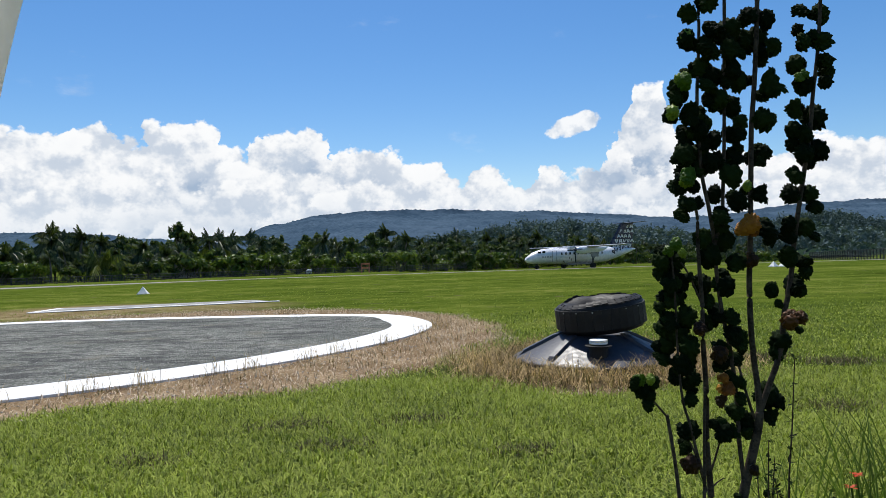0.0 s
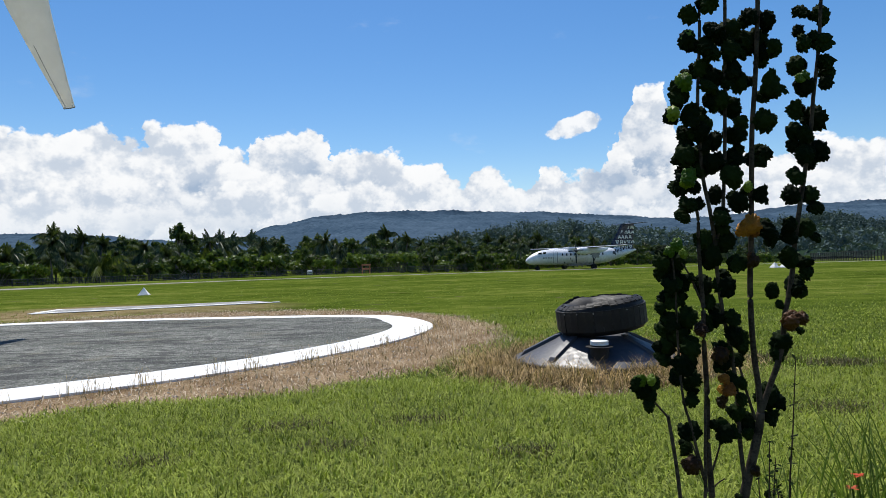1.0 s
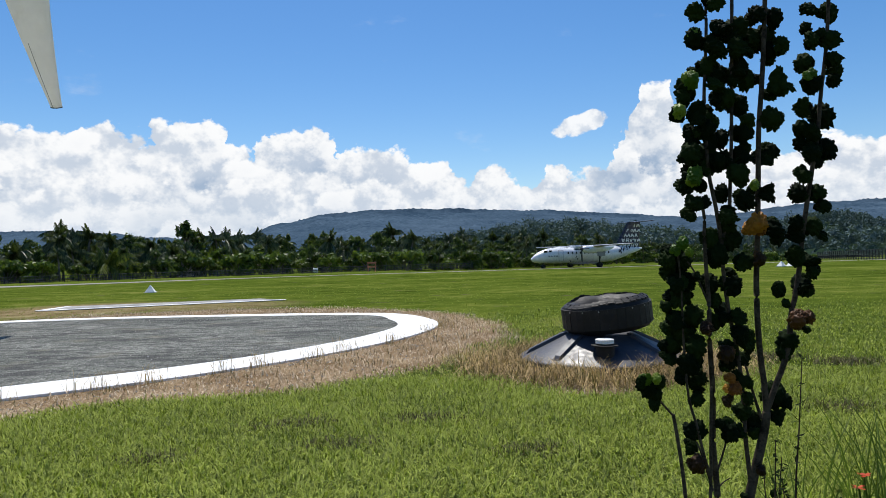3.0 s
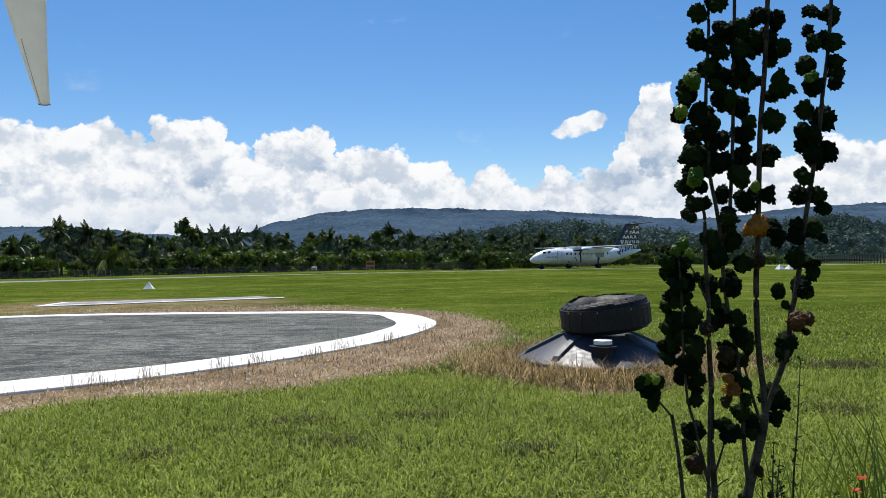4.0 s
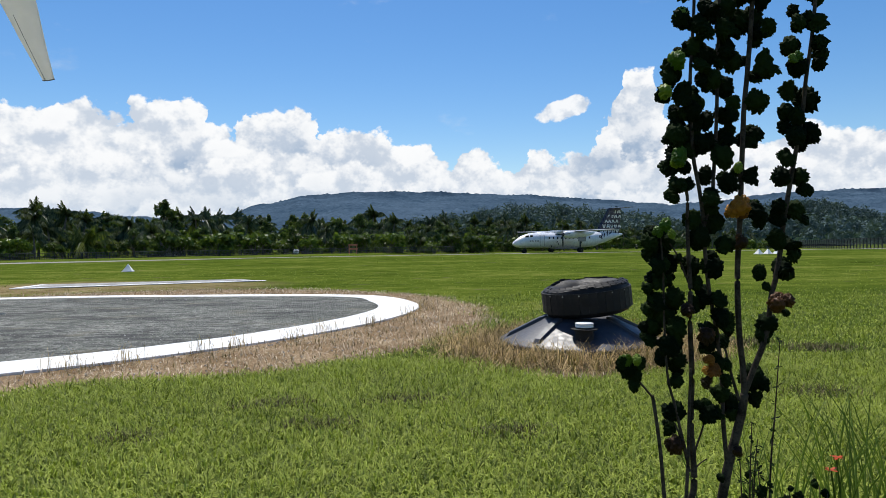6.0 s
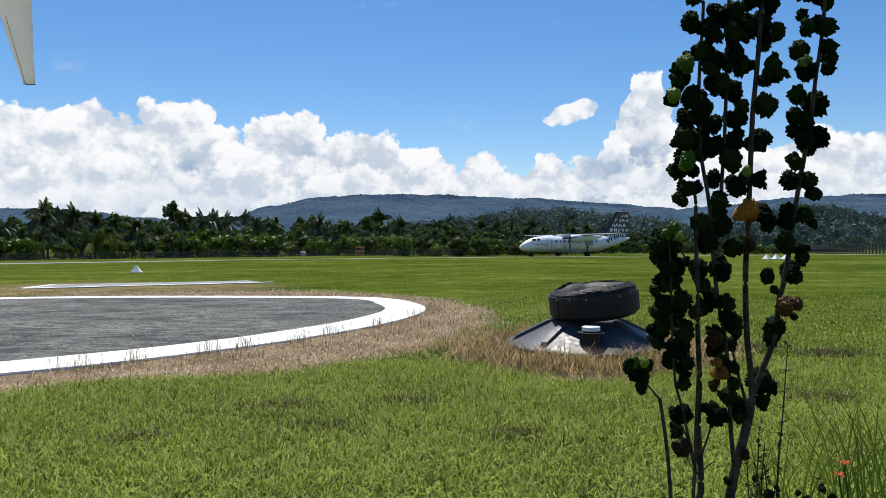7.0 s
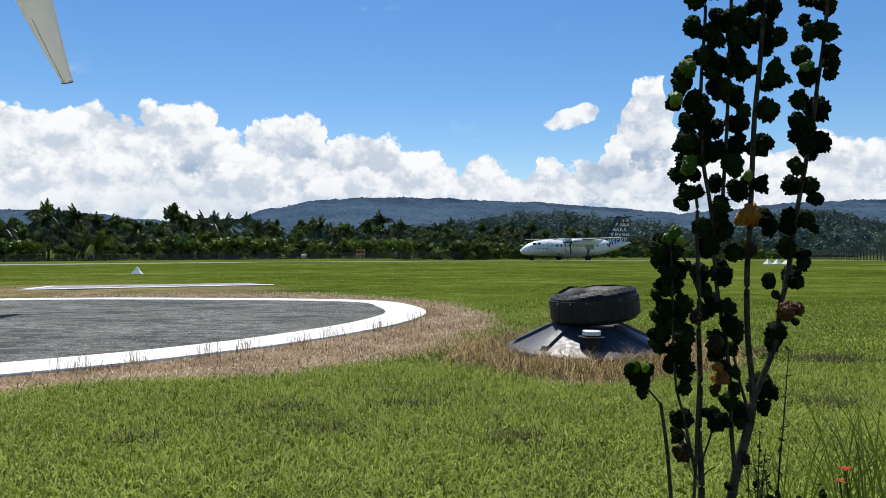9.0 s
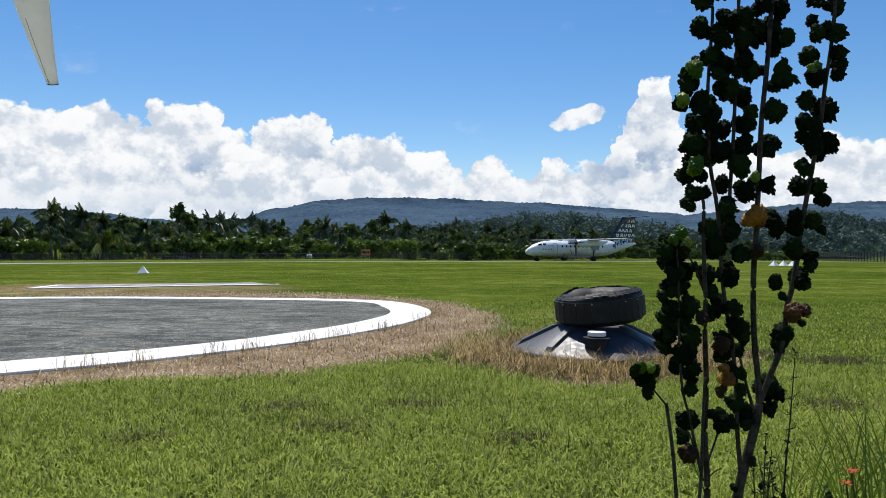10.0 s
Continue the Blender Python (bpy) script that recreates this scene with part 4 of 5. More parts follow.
            o.parent, o.rotation_euler = tyre, (0, 0, a + 0.09)


tank()


# ---- windsock ----
SOCK_AT = Vector((-10.22, 16.2, 9.3))


def windsock():
    mast = empty("windsock_mast", pose(-11.75, 16.2, 0), "plain steel mast that carries the windsock", "mast")
    bm = bmesh.new()
    rod(bm, (0, 0, -0.1), (0, 0, 9.45), 0.07, 0.05, 12)
    part("pole", bm, M_STEEL, mast)
    bm = bmesh.new()
    rod(bm, (0, 0, 9.3), (1.53, 0, 9.3), 0.025, 0.025, 8)
    part("arm", bm, M_STEEL, mast)
    sock = tagged(new("windsock"), "weathered white fabric windsock swaying in the breeze", "windsock")
    length = 3.98
    bm = bmesh.new()
    sides, rows = 28, 30
    rings = []
    for k in range(rows + 1):
        t = k / rows
        r = 0.64 * (1 - t) + 0.145 * t + 0.02 * math.sin(math.pi * t)
        flat = 0.8 - 0.15 * t
        ring = []
        for i in range(sides):
            a = 2 * math.pi * i / sides
            rr = r * (1 + 0.035 * noise.noise((math.cos(a) * 1.5, math.sin(a) * 1.5, t * 7)))
            ring.append(bm.verts.new((rr * math.cos(a) - 0.05 * math.sin(t * 3.0), rr * flat * math.sin(a), -length * t)))
        rings.append(ring)
    for lo, hi in zip(rings, rings[1:]):
        for i in range(sides):
            bm.faces.new((lo[i], lo[(i + 1) % sides], hi[(i + 1) % sides], hi[i]))
    part("fabric", bm, M_SOCK, sock, smooth=True)
    bm = bmesh.new()
    for r0, z in ((0.17, -length - 0.004),):
        ring = [[bm.verts.new((q * math.cos(2 * math.pi * i / 28) - 0.05 * math.sin(3.0), q * 0.65 * math.sin(2 * math.pi * i / 28), z + dz)) for i in range(28)] for q, dz in ((0.138, 0.0), (0.156, 0.0), (0.158, 0.025), (0.14, 0.025))]
        for lo, hi in zip(ring, ring[1:] + ring[:1]):
            for i in range(28):
                bm.faces.new((lo[i], lo[(i + 1) % 28], hi[(i + 1) % 28], hi[i]))
    part("hem", bm, M_SEAM, sock, "dark hem at the narrow end")
    bm = bmesh.new()
    pts = []
    for k in range(17, 31):
        t = k / rows
        r = 0.64 * (1 - t) + 0.145 * t + 0.02 * math.sin(math.pi * t)
        a = radians(255)
        pts.append((r * math.cos(a) - 0.05 * math.sin(t * 3.0), r * (0.8 - 0.15 * t) * math.sin(a) - 0.004, -length * t))
    tube(bm, pts, [0.007] * len(pts), 5)
    part("seam", bm, M_SEAM, sock, "dark stitched seam")
    bm = bmesh.new()
    bmesh.ops.create_circle(bm, segments=28, radius=0.64)
    ring = [v.co.copy() for v in bm.verts]
    bm.free()
    bm = bmesh.new()
    tube(bm, [Vector((c.x, c.y * 0.8, 0)) for c in ring] + [Vector((ring[0].x, ring[0].y * 0.8, 0))], [0.015] * 29, 5)
    part("hoop", bm, M_STEEL, sock)
    return sock


SOCK = windsock()


# ---- ruffled-leaf shrub close to the camera ----
def ruffled_leaf(seed):
    """A kidney-shaped leaf, cupped, with a frilled edge; its middle is at the origin and it points along +x."""
    g = random.Random(seed)
    bm = bmesh.new()
    bmesh.ops.create_icosphere(bm, subdivisions=4, radius=1.0)
    off = Vector((g.uniform(0, 9), g.uniform(0, 9), g.uniform(0, 9)))
    bend = g.uniform(-0.6, 0.6)
    for v in bm.verts:
        d = v.co.copy()
        near, close = noise.voronoi(d * 2.6 + off)[0][0], noise.voronoi(d * 5.6 + off)[0][0]
        frill = 0.36 * (1 - min(1.0, (near / 0.66) ** 2)) + 0.17 * (1 - min(1.0, (close / 0.66) ** 2))
        r = 0.048 * (0.56 + frill) * (1 - 0.35 * max(0.0, -d.x) ** 3)
        v.co = Vector((d.x * r, d.y * r * 1.08, d.z * r * 0.55 + bend * 0.05 * d.y * d.y - 0.012 * d.x * d.x))
    me = bpy.data.meshes.new("leaf")
    bm.to_mesh(me)
    bm.free()
    me.polygons.foreach_set("use_smooth", [True] * len(me.polygons))
    return me


LEAVES = [ruffled_leaf(s) for s in range(9)]


def leaf_meshes(mat):
    out = []
    for me in LEAVES:
        c = me.copy()
        c.materials.append(mat)
        out.append(c)
    return out


LEAF_SETS = {"dark": leaf_meshes(M_SHRUB_BACKLIT), "light": leaf_meshes(M_SHRUB_LIGHT), "orange": leaf_meshes(M_SHRUB_ORANGE), "brown": leaf_meshes(M_SHRUB_BROWN)}


def hang_leaf(plant, g, at, out, size, tint="dark"):
    """One leaf about a point, pointing out from its stem and tipped about."""
    out = Vector(out).normalized()
    up = Vector((g.uniform(-0.6, 0.6), g.uniform(-1.3, -0.35), g.uniform(-0.2, 0.8)))
    y = up.cross(out).normalized()
    z = out.cross(y)
    m = Matrix((out, y, z)).transposed().to_4x4()
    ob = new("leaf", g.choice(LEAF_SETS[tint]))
    ob.parent = plant
    ob.matrix_local = Matrix.Translation(at) @ m @ Matrix.Diagonal((size, size, size, 1))


class Shrub:
    """A shrub whose stems and leaves spread in a plane across the view."""

    def __init__(self, root, y, seed, label):
        self.g, self.y = random.Random(seed), y
        self.base = Vector((root, y, 0))
        self.plant = empty("ruffled_shrub", Matrix.Translation(self.base), label, "shrub", "ruffled shrubs by the lawn")

    def stem(self, points, r0, r1, back=0.0):
        line = smooth_line([Vector((x, self.y + back, z)) - self.base for x, z in points], 8)
        n = len(line)
        bm = bmesh.new()
        tube(bm, line, [0.88 * (r0 + (r1 - r0) * i / (n - 1)) * (1 + 0.10 * math.sin(i * 2.1) * (i % 3 == 0)) for i in range(n)], 9)
        part("stem", bm, M_STEM, self.plant, smooth=True)

    def leaves(self, spots, tint="dark", back=0.0):
        """Leaves at (x, z, size); a large one carries smaller frills beside it."""
        g = self.g
        for x, z, size in spots:
            at = Vector((x, self.y + back + g.uniform(-0.03, 0.03), z)) - self.base
            side = g.choice((-1, 1))
            hang_leaf(self.plant, g, at, (side, g.uniform(-0.6, 0.6), g.uniform(-0.5, 0.3)), size * g.uniform(1.06, 1.26), tint)
            for _ in range(2 if size > 0.5 else 1):
                a = g.uniform(0, 6.28)
                hang_leaf(self.plant, g, at + Vector((math.cos(a), 0.7, math.sin(a))) * 0.026 * size, (math.cos(a), g.uniform(-0.5, 0.5), math.sin(a)), size * g.uniform(0.55, 0.82), tint)


def shrubs():
    left = Shrub(0.835, 2.2, 3, "tall backlit shrub on bare stems, its ruffled leaves coloured dark as silhouettes")
    left.stem([(0.83, -0.03), (0.82, 0.35), (0.827, 0.612), (0.841, 0.685), (0.839, 0.777), (0.833, 0.887), (0.837, 1.051), (0.832, 1.216), (0.834, 1.325), (0.829, 1.434), (0.826, 1.543), (0.827, 1.615), (0.815, 1.679)], 0.014, 0.005)
    left.stem([(0.80, -0.03), (0.80, 0.35), (0.806, 0.612), (0.815, 0.777), (0.819, 0.924), (0.826, 1.070)], 0.007, 0.005, -0.02)
    left.stem([(0.834, 1.328), (0.808, 1.395), (0.787, 1.442), (0.760, 1.481)], 0.004, 0.003)
    left.stem([(0.815, 0.777), (0.794, 0.861), (0.774, 0.953), (0.752, 1.045), (0.742, 1.218), (0.740, 1.382), (0.733, 1.491)], 0.006, 0.003, -0.02)
    left.stem([(0.820, 0.741), (0.794, 0.842), (0.773, 0.898)], 0.005, 0.003, -0.02)
    left.stem([(0.843, 0.795), (0.864, 0.855), (0.880, 0.907)], 0.004, 0.003)
    left.stem([(0.844, 0.743), (0.862, 0.761), (0.885, 0.775)], 0.003, 0.002)
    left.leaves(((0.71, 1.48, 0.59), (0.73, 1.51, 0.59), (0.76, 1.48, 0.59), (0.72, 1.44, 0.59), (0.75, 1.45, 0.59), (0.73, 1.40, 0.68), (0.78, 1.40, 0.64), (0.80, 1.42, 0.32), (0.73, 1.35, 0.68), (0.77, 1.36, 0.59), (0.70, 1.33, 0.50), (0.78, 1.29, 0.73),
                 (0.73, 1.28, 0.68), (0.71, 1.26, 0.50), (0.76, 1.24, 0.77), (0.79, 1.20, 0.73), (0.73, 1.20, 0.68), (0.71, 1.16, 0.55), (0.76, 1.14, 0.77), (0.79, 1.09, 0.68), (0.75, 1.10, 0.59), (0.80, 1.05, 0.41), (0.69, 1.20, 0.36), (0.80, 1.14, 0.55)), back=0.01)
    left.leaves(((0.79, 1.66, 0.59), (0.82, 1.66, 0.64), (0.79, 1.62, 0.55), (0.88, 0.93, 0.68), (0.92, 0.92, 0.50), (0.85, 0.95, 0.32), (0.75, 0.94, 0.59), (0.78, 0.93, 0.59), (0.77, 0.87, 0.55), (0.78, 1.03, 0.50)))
    left.leaves(((0.72, 1.51, 0.41), (0.74, 1.53, 0.41), (0.77, 1.50, 0.3)), "light", -0.04)
    left.leaves(((0.80, 1.26, 0.5), (0.87, 1.03, 0.45), (0.77, 0.83, 0.59)), "brown", -0.04)

    right = Shrub(0.90, 2.2, 4, "forked backlit shrub, ruffled leaves coloured dark as silhouettes, some withered orange")
    right.stem([(0.87, -0.03), (0.89, 0.35), (0.926, 0.608), (0.949, 0.736), (0.978, 0.846), (0.998, 0.927), (1.007, 0.982)], 0.019, 0.015)
    right.stem([(0.950, 0.745), (0.938, 0.884), (0.935, 0.994), (0.931, 1.067), (0.920, 1.177), (0.900, 1.287), (0.890, 1.360), (0.882, 1.451), (0.880, 1.523), (0.905, 1.595), (0.912, 1.686), (0.921, 1.830), (0.926, 1.957), (0.932, 2.137), (0.938, 2.31), (0.94, 2.45)], 0.008, 0.006)
    right.stem([(0.882, 1.451), (0.880, 1.505), (0.877, 1.556), (0.864, 1.651), (0.848, 1.742), (0.841, 1.868), (0.839, 1.994), (0.847, 2.120), (0.853, 2.228), (0.854, 2.30), (0.86, 2.45)], 0.008, 0.005)
    right.stem([(1.007, 0.965), (1.003, 1.065), (0.995, 1.138), (0.989, 1.230), (0.987, 1.321), (0.988, 1.412), (0.994, 1.503), (0.999, 1.611), (1.002, 1.684), (1.006, 1.774), (1.012, 1.901), (1.023, 2.009), (1.034, 2.135), (1.044, 2.297), (1.05, 2.45)], 0.011, 0.008)
    right.stem([(1.000, 0.965), (1.038, 1.064), (1.067, 1.136), (1.086, 1.209), (1.097, 1.300), (1.111, 1.354), (1.127, 1.445), (1.138, 1.536), (1.154, 1.626), (1.174, 1.735), (1.188, 1.807), (1.203, 1.897), (1.215, 2.006), (1.234, 2.132), (1.249, 2.294), (1.255, 2.45)], 0.011, 0.006)
    right.stem([(0.990, 0.96), (0.972, 1.020), (0.960, 1.066), (0.943, 1.140)], 0.006, 0.004)
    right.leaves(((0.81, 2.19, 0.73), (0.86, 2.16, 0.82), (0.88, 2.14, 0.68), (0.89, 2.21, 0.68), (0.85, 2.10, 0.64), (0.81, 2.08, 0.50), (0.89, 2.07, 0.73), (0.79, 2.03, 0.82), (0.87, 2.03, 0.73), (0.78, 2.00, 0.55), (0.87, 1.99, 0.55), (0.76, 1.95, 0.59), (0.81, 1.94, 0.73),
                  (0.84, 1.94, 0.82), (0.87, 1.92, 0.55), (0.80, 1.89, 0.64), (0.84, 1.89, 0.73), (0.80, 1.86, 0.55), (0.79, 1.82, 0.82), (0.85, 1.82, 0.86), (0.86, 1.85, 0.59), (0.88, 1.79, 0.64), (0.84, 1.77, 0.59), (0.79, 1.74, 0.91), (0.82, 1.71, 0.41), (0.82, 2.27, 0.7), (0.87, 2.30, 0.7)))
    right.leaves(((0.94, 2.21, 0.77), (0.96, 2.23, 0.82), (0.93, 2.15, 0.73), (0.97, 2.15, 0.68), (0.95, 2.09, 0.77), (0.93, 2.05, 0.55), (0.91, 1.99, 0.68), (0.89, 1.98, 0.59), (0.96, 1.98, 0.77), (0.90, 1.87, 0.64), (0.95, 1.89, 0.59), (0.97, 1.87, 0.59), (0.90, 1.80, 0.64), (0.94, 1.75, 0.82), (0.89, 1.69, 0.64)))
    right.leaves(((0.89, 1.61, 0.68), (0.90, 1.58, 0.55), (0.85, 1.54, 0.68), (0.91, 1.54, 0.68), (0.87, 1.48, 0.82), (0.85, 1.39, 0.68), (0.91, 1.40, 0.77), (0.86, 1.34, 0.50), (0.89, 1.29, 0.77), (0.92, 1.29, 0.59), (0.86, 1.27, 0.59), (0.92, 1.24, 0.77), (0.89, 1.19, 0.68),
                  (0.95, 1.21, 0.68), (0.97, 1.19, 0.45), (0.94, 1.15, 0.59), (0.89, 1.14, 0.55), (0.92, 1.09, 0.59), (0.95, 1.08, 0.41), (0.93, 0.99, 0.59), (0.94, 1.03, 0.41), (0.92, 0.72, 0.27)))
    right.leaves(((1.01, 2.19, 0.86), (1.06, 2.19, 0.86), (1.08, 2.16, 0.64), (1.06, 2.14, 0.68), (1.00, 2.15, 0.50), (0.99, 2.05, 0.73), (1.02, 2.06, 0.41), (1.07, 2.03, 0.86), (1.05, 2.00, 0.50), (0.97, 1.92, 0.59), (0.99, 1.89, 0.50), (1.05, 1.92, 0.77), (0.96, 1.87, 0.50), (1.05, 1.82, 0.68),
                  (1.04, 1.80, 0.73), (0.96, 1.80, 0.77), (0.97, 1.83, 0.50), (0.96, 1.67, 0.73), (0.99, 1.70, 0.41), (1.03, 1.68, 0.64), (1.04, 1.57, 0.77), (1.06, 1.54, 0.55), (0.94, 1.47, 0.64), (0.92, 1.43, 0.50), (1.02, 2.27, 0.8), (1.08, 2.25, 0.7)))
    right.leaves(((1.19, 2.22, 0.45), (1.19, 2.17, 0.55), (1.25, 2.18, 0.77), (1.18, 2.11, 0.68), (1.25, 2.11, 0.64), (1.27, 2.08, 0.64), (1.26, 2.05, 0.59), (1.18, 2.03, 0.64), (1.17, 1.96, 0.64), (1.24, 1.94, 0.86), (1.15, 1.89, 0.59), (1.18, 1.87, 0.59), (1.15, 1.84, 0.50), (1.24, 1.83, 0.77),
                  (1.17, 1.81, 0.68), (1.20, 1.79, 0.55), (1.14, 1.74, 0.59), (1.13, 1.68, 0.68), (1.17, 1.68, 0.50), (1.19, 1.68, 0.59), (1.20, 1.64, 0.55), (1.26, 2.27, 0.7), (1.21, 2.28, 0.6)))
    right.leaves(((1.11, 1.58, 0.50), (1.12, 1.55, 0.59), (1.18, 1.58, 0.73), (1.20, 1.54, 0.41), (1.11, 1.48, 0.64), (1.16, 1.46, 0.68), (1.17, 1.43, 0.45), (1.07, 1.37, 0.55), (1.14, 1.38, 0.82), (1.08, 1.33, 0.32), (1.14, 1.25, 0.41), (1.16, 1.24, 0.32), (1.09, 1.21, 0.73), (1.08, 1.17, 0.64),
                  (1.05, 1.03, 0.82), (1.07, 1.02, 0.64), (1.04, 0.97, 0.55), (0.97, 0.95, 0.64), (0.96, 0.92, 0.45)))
    right.leaves(((0.79, 2.05, 0.59), (0.75, 1.955, 0.5), (0.81, 2.20, 0.41), (0.78, 1.74, 0.66), (1.16, 2.05, 0.36), (1.18, 2.055, 0.41), (0.98, 1.71, 0.36), (1.12, 1.59, 0.36)), "light", -0.04)
    right.leaves(((0.98, 1.58, 0.72), (0.955, 1.57, 0.41), (0.88, 1.07, 0.5), (0.87, 1.11, 0.36)), "orange", -0.05)
    right.leaves(((1.08, 1.28, 0.64), (1.12, 1.29, 0.41), (0.87, 1.18, 0.6), (0.95, 0.82, 0.32), (0.97, 1.47, 0.5)), "brown", -0.05)

    small = Shrub(0.74, 2.1, 8, "thin leaning shrub stem with one leaf cluster")
    small.stem([(0.74, -0.03), (0.73, 0.35), (0.712, 0.655), (0.701, 0.813), (0.689, 0.918), (0.676, 1.005)], 0.007, 0.006)
    small.stem([(0.676, 1.0), (0.642, 1.041), (0.615, 1.073)], 0.004, 0.003)
    small.leaves(((0.60, 1.09, 0.70), (0.58, 1.11, 0.45), (0.62, 1.07, 0.50), (0.63, 1.11, 0.45), (0.61, 1.04, 0.4)))
    small.leaves(((0.59, 1.12, 0.40), (0.615, 1.125, 0.36)), "light", -0.03)


shrubs()


def low_weeds():
    """Dark leafy weeds low in the border."""
    for k, (x, spots) in enumerate(((1.23, ((1.22, 0.57, 0.3), (1.25, 0.52, 0.5), (1.20, 0.48, 0.45), (1.27, 0.46, 0.5), (1.23, 0.42, 0.6), (1.28, 0.55, 0.25))),
                                    (1.40, ((1.39, 0.50, 0.45), (1.37, 0.46, 0.5), (1.43, 0.44, 0.5), (1.40, 0.40, 0.6), (1.36, 0.53, 0.25))),
                                    (1.49, ((1.48, 0.53, 0.35), (1.51, 0.50, 0.4), (1.46, 0.46, 0.45), (1.50, 0.42, 0.5))))):
        weeds = Shrub(x, 2.6, 20 + k, "low dark-leaved weed among the border grass")
        for top in spots:
            weeds.stem([(x, -0.02), ((x + top[0]) / 2, top[1] * 0.6), (top[0], top[1])], 0.004, 0.002)
        weeds.leaves(spots)


low_weeds()


# ---- weeds, tall grass and red flowers in the border ----
def weed(name, pts, seed, blobs):
    g = random.Random(seed)
    base = Vector(pts[0])
    plant = empty(name, Matrix.Translation(base), "thin dark seed stalk of a weed in the border", "weed", "weeds in the border")
    line = smooth_line([Vector(p) - base for p in pts], 8)
    bm = bmesh.new()
    tube(bm, line, [0.0045 - 0.003 * i / len(line) for i in range(len(line))], 6)
    part("stalk", bm, M_STEM, plant)
    for k in range(blobs):
        p = line[int((0.3 + 0.7 * k / max(1, blobs - 1)) * (len(line) - 1))]
        bm = bmesh.new()
        for j in range(5):
            a = g.uniform(0, 6.28)
            d = Vector((math.cos(a), math.sin(a), g.uniform(-0.6, 0.8))) * g.uniform(0.014, 0.03)
            s = d.cross(Vector((0, 0, 1))).normalized() * 0.006
            v = [bm.verts.new(p + q) for q in (-s, d * 0.5 + s * 1.2, d, d * 0.5 - s * 1.2)]
            bm.faces.new(v)
        part("seed_whorl", bm, M_SHRUB_BACKLIT, plant)


weed("weed", [(1.27, 2.6, 0), (1.29, 2.6, 0.58), (1.31, 2.6, 0.82), (1.33, 2.6, 1.09)], 1, 9)
weed("weed", [(1.20, 2.6, 0), (1.21, 2.6, 0.5), (1.22, 2.6, 0.78)], 2, 8)
weed("weed", [(1.24, 2.65, 0), (1.25, 2.65, 0.5), (1.265, 2.65, 0.70)], 3, 7)
weed("weed", [(1.17, 2.55, 0), (1.16, 2.55, 0.4), (1.15, 2.55, 0.66)], 4, 5)
weed("weed", [(1.30, 2.62, 0), (1.27, 2.62, 0.4), (1.25, 2.62, 0.62)], 5, 7)


def tall_grass(at, count, height, spread, seed, label):
    g = random.Random(seed)
    clump = empty("tall_grass_clump", Matrix.Translation(at), label, "grass clump", "tall grass in the border")
    for k in range(count):
        a, h = g.uniform(0, 6.28), height * g.uniform(0.55, 1.0)
        p0 = Vector((g.gauss(0, spread), g.gauss(0, spread * 0.6), -0.01))
        lean = Vector((math.cos(a), math.sin(a), 0)) * h * g.uniform(0.08, 0.45)
        side = Vector((g.uniform(0.5, 1), g.uniform(-0.6, 0.6), 0)).normalized()
        verts, faces = [], []
        for i in range(7):
            t = i / 6
            p = p0 + lean * t * t + Vector((0, 0, h * (t - 0.16 * t ** 3)))
            w = 0.0052 * (1 - t) ** 0.6 + 0.0006
            verts += [p - side * w, p + Vector((0, 0.002, 0)), p + side * w]
        for i in range(6):
            o = i * 3
            faces += [(o, o + 1, o + 4, o + 3), (o + 1, o + 2, o + 5, o + 4)]
        raw("blade", verts, faces, M_TALL, clump)
    return clump


tall_grass((1.86, 3.0, 0), 30, 1.06, 0.12, 1, "clump of tall green grass with arching blades")
tall_grass((2.02, 3.15, 0), 28, 1.0, 0.13, 2, "clump of tall green grass with arching blades")
tall_grass((1.62, 3.1, 0), 18, 0.85, 0.12, 3, "sparse tall green grass blades in the border")
tall_grass((1.38, 3.0, 0), 12, 0.72, 0.10, 4, "sparse tall green grass blades in the border")


def red_flower(at, seed):
    g = random.Random(seed)
    fl = empty("red_flower", Matrix.Translation((at[0], at[1], 0)), "small orange-red flower on a thin stalk", "flower", "red flowers in the border")
    bm = bmesh.new()
    tube(bm, smooth_line([(0.03, 0.02, 0), (0.02, 0, at[2] * 0.6), (0, 0, at[2])], 4), [0.004] * 9, 6)
    part("stalk", bm, M_TALL, fl)
    for k in range(6):
        a = k * 1.047 + g.uniform(-0.2, 0.2)
        d, s = Vector((math.cos(a), math.sin(a), g.uniform(-0.1, 0.35))) * 0.03, Vector((-math.sin(a), math.cos(a), 0)) * 0.012
        z = Vector((0, 0, at[2]))
        raw("petal", [z, z + d * 0.55 + s, z + d, z + d * 0.55 - s], [(0, 1, 2, 3)], M_RED, fl)


red_flower((1.785, 3.0, 0.51), 1)
red_flower((1.75, 2.98, 0.462), 2)


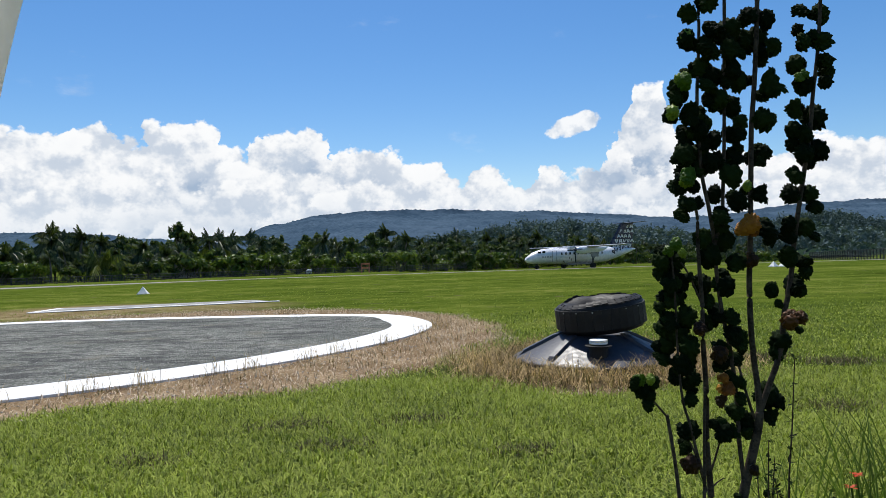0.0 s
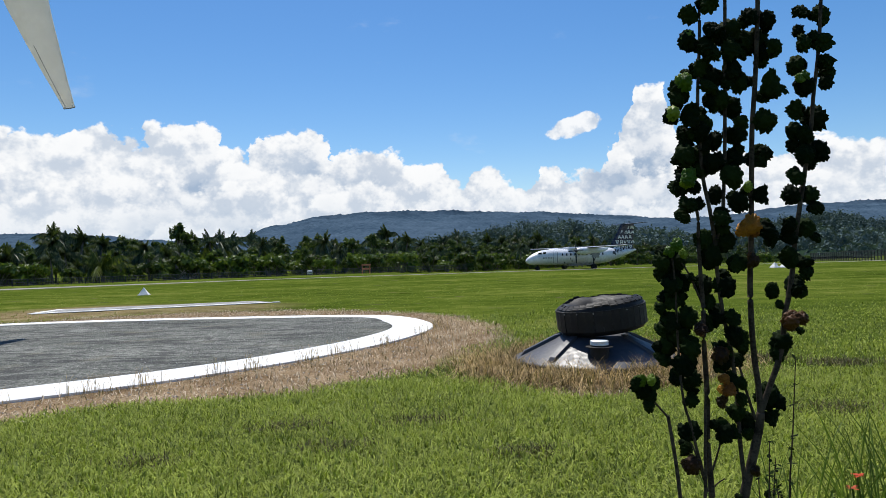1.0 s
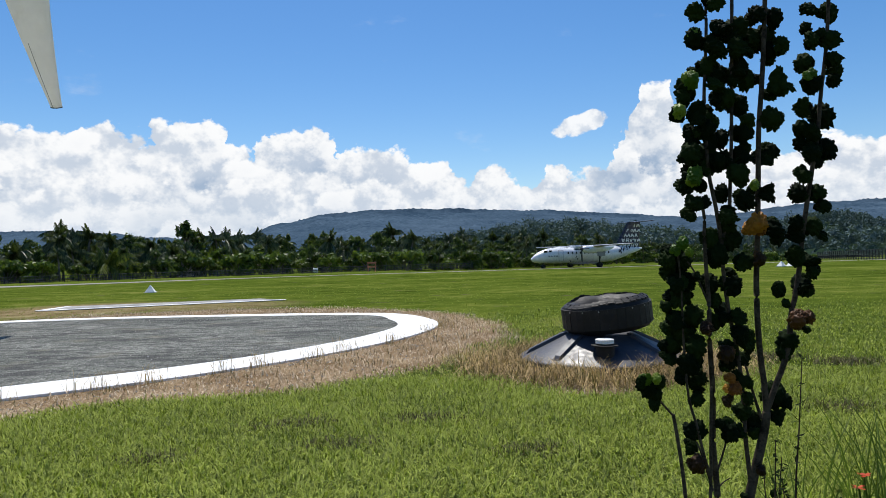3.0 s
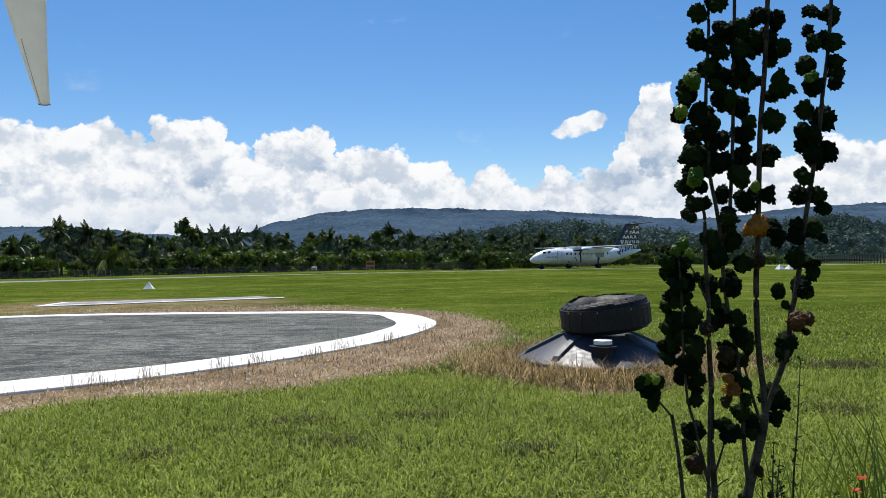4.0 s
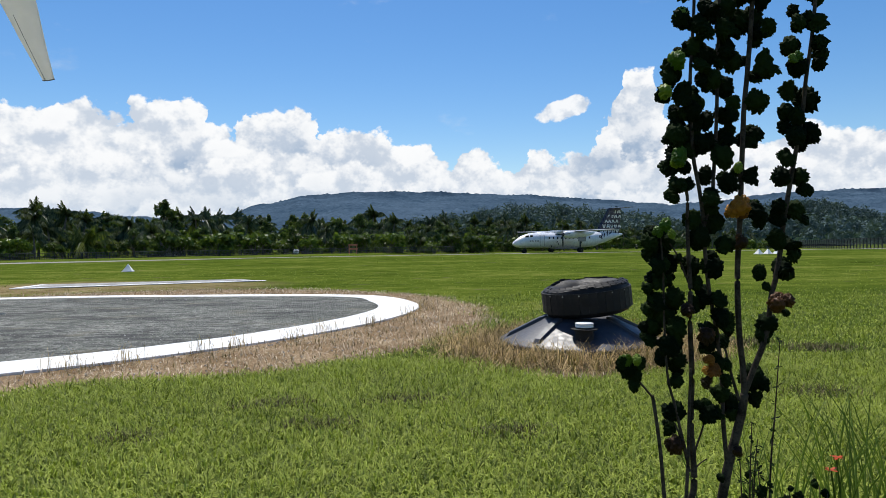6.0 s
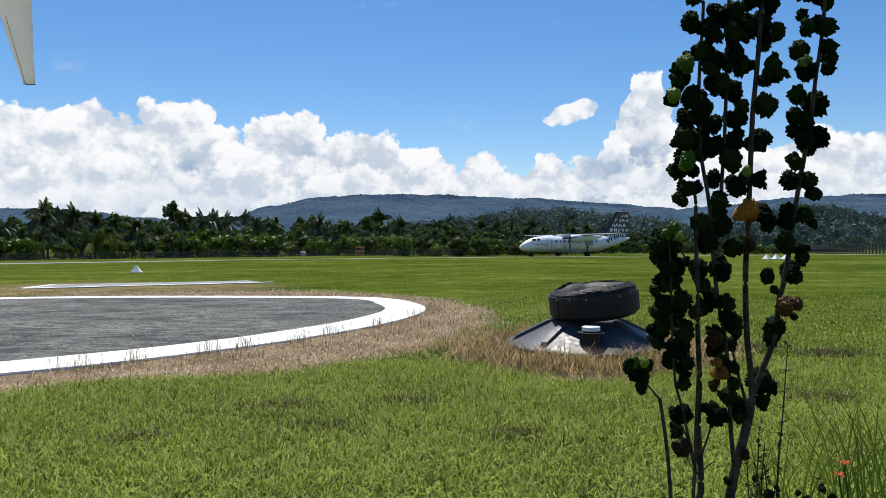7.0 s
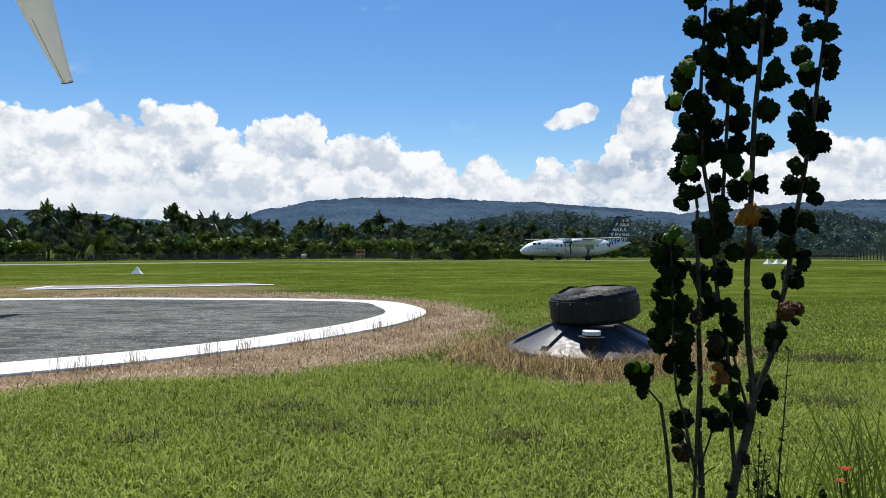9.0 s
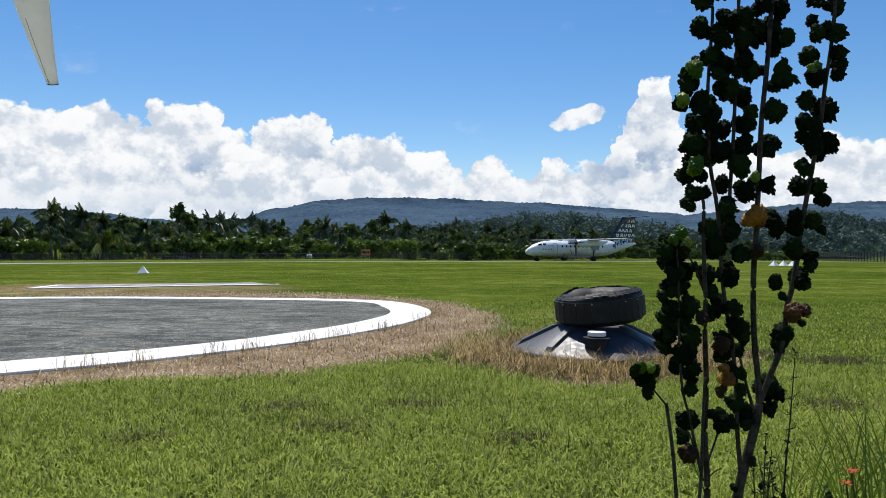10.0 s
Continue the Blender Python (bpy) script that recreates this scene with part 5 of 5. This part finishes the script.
# ---- lawn blades, straw and loose stones ----
def blades(name, p, length, width, mat, lean, label, category, up=1.0):
    """Bent grass blades at the points p (n, 2); length and width in metres."""
    n = len(p)
    a = rng.uniform(0, 2 * math.pi, n)
    l = length * rng.uniform(0.55, 1.25, n)
    tilt = lean * rng.uniform(0.3, 1.2, n)
    bow = rng.normal(0, 0.16, n)
    d = np.stack([np.cos(a), np.sin(a)], 1)
    s = np.stack([-d[:, 1], d[:, 0]], 1) * (width * rng.uniform(0.6, 1.2, n))[:, None] / 2
    z0 = np.full(n, -0.012)
    mid = np.c_[p + d * (l * 0.55 * np.sin(tilt * 0.7))[:, None], l * 0.55 * np.cos(tilt * 0.7) * up]
    across = np.stack([-d[:, 1], d[:, 0]], 1)
    tip = np.c_[p + d * (l * np.sin(np.minimum(tilt, 1.57)))[:, None] + across * (l * bow)[:, None], l * (0.55 * np.cos(tilt * 0.7) + 0.45 * np.cos(np.minimum(tilt * 1.6, 2.2))) * up]
    base = np.c_[p, z0]
    s3 = np.c_[s, np.zeros(n)]
    v = np.stack([base - s3 * 0.7, base + s3 * 0.7, mid + s3, mid - s3, tip + s3 * 0.15, tip - s3 * 0.15], 1).reshape(-1, 3)
    o = np.arange(n)[:, None] * 6
    q = np.concatenate([o + np.array([0, 1, 2, 3]), o + np.array([3, 2, 4, 5])], 0)
    tagged(new(name, fast_mesh(name, v, q, mat)), label, category, kind="stuff")


def wedge(count, near, far):
    """Points spread evenly over the lawn between two distances, in the camera's broad field."""
    y = np.sqrt(rng.uniform(near ** 2, far ** 2, count))
    return np.c_[y * rng.uniform(-0.76, 0.76, count), y]


def wobble(p, k):
    return np.sin(p[:, 0] * 1.7 * k + 1.3 * np.sin(p[:, 1] * 1.1 * k)) * 0.5 + np.sin(p[:, 1] * 2.3 * k + p[:, 0] * 0.7 * k) * 0.5


def lawn():
    def dryness(p):
        pad = np.hypot(p[:, 0] - DRY_X, p[:, 1] - DRY_Y)
        lid = np.hypot(p[:, 0] - LID_X + 0.15, p[:, 1] - LID_Y + 0.45)
        return pad, lid
    for name, count, near, far, length, width in (("lawn", 22000, 1.5, 3.2, 0.11, 0.010), ("lawn", 190000, 3.2, 8.5, 0.115, 0.0095), ("lawn", 100000, 8.5, 20, 0.085, 0.015), ("far_lawn", 14000, 12, 50, 0.06, 0.03)):
        p = wedge(count, near, far)
        pad, lid = dryness(p)
        keep = (pad + 0.35 * wobble(p, 1.0) + rng.normal(0, 0.12, count) > 8.2) & (lid + 0.2 * wobble(p, 2) + rng.normal(0, 0.12, count) > 1.62)
        keep &= ~((p[:, 0] > -15.5) & (p[:, 0] < -6.5) & (p[:, 1] > 23.8) & (p[:, 1] < 29.5))
        if far > 10:
            # thins out with distance
            keep &= rng.random(count) < np.clip((far - p[:, 1]) / (far * 0.55), 0, 1)
        thin = wobble(p + 5, 0.75) * wobble(p + 2, 1.6)
        keep &= rng.random(count) > np.clip(thin - 0.35, 0, 0.55)
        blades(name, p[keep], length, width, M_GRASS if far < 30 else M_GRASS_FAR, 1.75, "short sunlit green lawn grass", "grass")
    p = wedge(85000, 5.5, 24)
    pad, lid = dryness(p)
    keep = ~on_pad(p, -0.03) & (np.hypot(p[:, 0] - LID_X, p[:, 1] - LID_Y) > LID_R + 0.05) & ((pad + 0.3 * wobble(p, 1) < 8.4) | (lid + 0.3 * wobble(p, 2) < 1.75))
    blades("dry_grass", p[keep], 0.10, 0.011, M_STRAW_FLAT, 2.0, "flattened brown straw round the gravel pad", "dry grass")
    # dry tufts against the tank and along the ring
    a, r = rng.uniform(0, 2 * math.pi, 24000), LID_R + 0.02 + np.abs(rng.normal(0, 0.40, 24000))
    p = np.c_[LID_X - 0.05 + r * np.cos(a), LID_Y - 0.05 + r * np.sin(a)]
    keep = (np.hypot(p[:, 0] - LID_X, p[:, 1] - LID_Y) > LID_R + 0.04) & (rng.random(len(p)) < 0.55 + 0.45 * wobble(p, 3.0))
    blades("dry_grass", p[keep], 0.34, 0.008, M_STRAW, 1.7, "tangled brown dry grass round the tank", "dry grass")
    spots = []
    for x, y, r in ((-1.43, 6.24, 0.22), (-0.27, 6.32, 0.2), (-0.9, 5.5, 0.16), (4.3, 9.6, 0.3), (5.2, 9.0, 0.25), (3.6, 6.4, 0.22), (-2.3, 5.2, 0.15), (0.6, 5.2, 0.14), (5.4, 6.4, 0.25)):
        m = int(2600 * r)
        spots.append(np.c_[x + rng.normal(0, r, m), y + rng.normal(0, r * 0.5, m)])
    blades("dead_grass", np.concatenate(spots), 0.10, 0.010, M_DEAD, 1.2, "small dead brown patches in the lawn", "dead grass")
    p = np.c_[rng.uniform(-4, 22, 260), rng.normal(52, 5, 260)]
    blades("seed_heads", p[rng.random(260) < 0.2], 0.12, 0.05, M_GRASS_FAR, 0.5, "pale seeding grass standing above the far lawn", "grass")
    tufts = []
    line = pad_outline(-0.1)
    for k in (118, 122, 125, 131, 134, 139, 142, 147, 150, 156, 164, 170):
        m = int(rng.integers(25, 70))
        tufts.append(np.c_[line[k].x + rng.normal(0, 0.14, m), line[k].y + rng.normal(0, 0.10, m)])
    tufts = [t[~on_pad(t, -0.01)] for t in tufts]
    blades("dry_grass", np.concatenate(tufts), 0.26, 0.007, M_STRAW, 0.6, "dry grass tufts growing along the painted ring", "dry grass")


lawn()


def stones():
    """Loose stones on the pad and along its rim."""
    n = 9000
    y = rng.uniform(6.6, 20.5, n)
    p = np.c_[rng.uniform(-15, 0.5, n), y]
    d = np.hypot(p[:, 0] - PAD_X, p[:, 1] - PAD_Y)
    p = p[on_pad(p, 1.0) | (~on_pad(p, -0.05) & (d < 8.3))]
    n = len(p)
    r = 0.006 + 0.013 * rng.random(n) ** 3
    octa = np.array([(1, 0, 0), (0, 1, 0), (-1, 0, 0), (0, -1, 0), (0, 0, 0.8), (0, 0, -0.6)], float)
    z = np.where(on_pad(p, 0.95), 0.022, 0.0)
    v = octa[None] * r[:, None, None] * rng.uniform(0.6, 1.3, (n, 6, 1)) + np.c_[p, z][:, None]
    f = np.array([(0, 1, 4), (1, 2, 4), (2, 3, 4), (3, 0, 4), (1, 0, 5), (2, 1, 5), (3, 2, 5), (0, 3, 5)])
    q = (np.arange(n)[:, None, None] * 6 + f).reshape(-1, 3)
    tagged(new("loose_stones", fast_mesh("loose_stones", v.reshape(-1, 3), q, M_STONE)), "loose grey stones on the gravel pad", "gravel", kind="stuff")


stones()


def motions():
    """The windsock sways about its hoop; each row is the way from the hoop to its narrow end."""
    rows = []
    for t, x, y, z in SWAY:
        down = -Vector((x, y, z)).normalized()
        ahead = Vector((0, 1, 0))
        side = ahead.cross(down).normalized()
        ahead = down.cross(side)
        rows.append((t, Matrix.Translation(SOCK_AT) @ Matrix((side, ahead, down)).transposed().to_4x4()))
    walk(SOCK, rows)


SWAY = ((0, -.31, .326, -.893), (.2, -.239, .31, -.925), (.5, -.152, .378, -.913), (.8, -.009, .455, -.89), (1, .091, .49, -.861), (1.2, .229, .502, -.834), (1.5, .342, .495, -.805),
        (1.8, .325, .54, -.775), (2, .318, .518, -.794), (2.5, .146, .508, -.849), (2.7, .065, .505, -.855), (3.3, -.09, .45, -.89), (3.9, -.095, .434, -.897), (4.5, -.046, .48, -.876),
        (5, .057, .53, -.845), (5.5, .109, .529, -.842), (5.8, .10, .52, -.85), (6.4, -.04, .45, -.89), (7, -.095, .431, -.897), (7.5, -.01, .479, -.878), (8, .155, .51, -.844), (8.5, .199, .501, -.842), (9, .107, .492, -.864), (9.5, .042, .46, -.89), (10, -.029, .472, -.881))
motions()
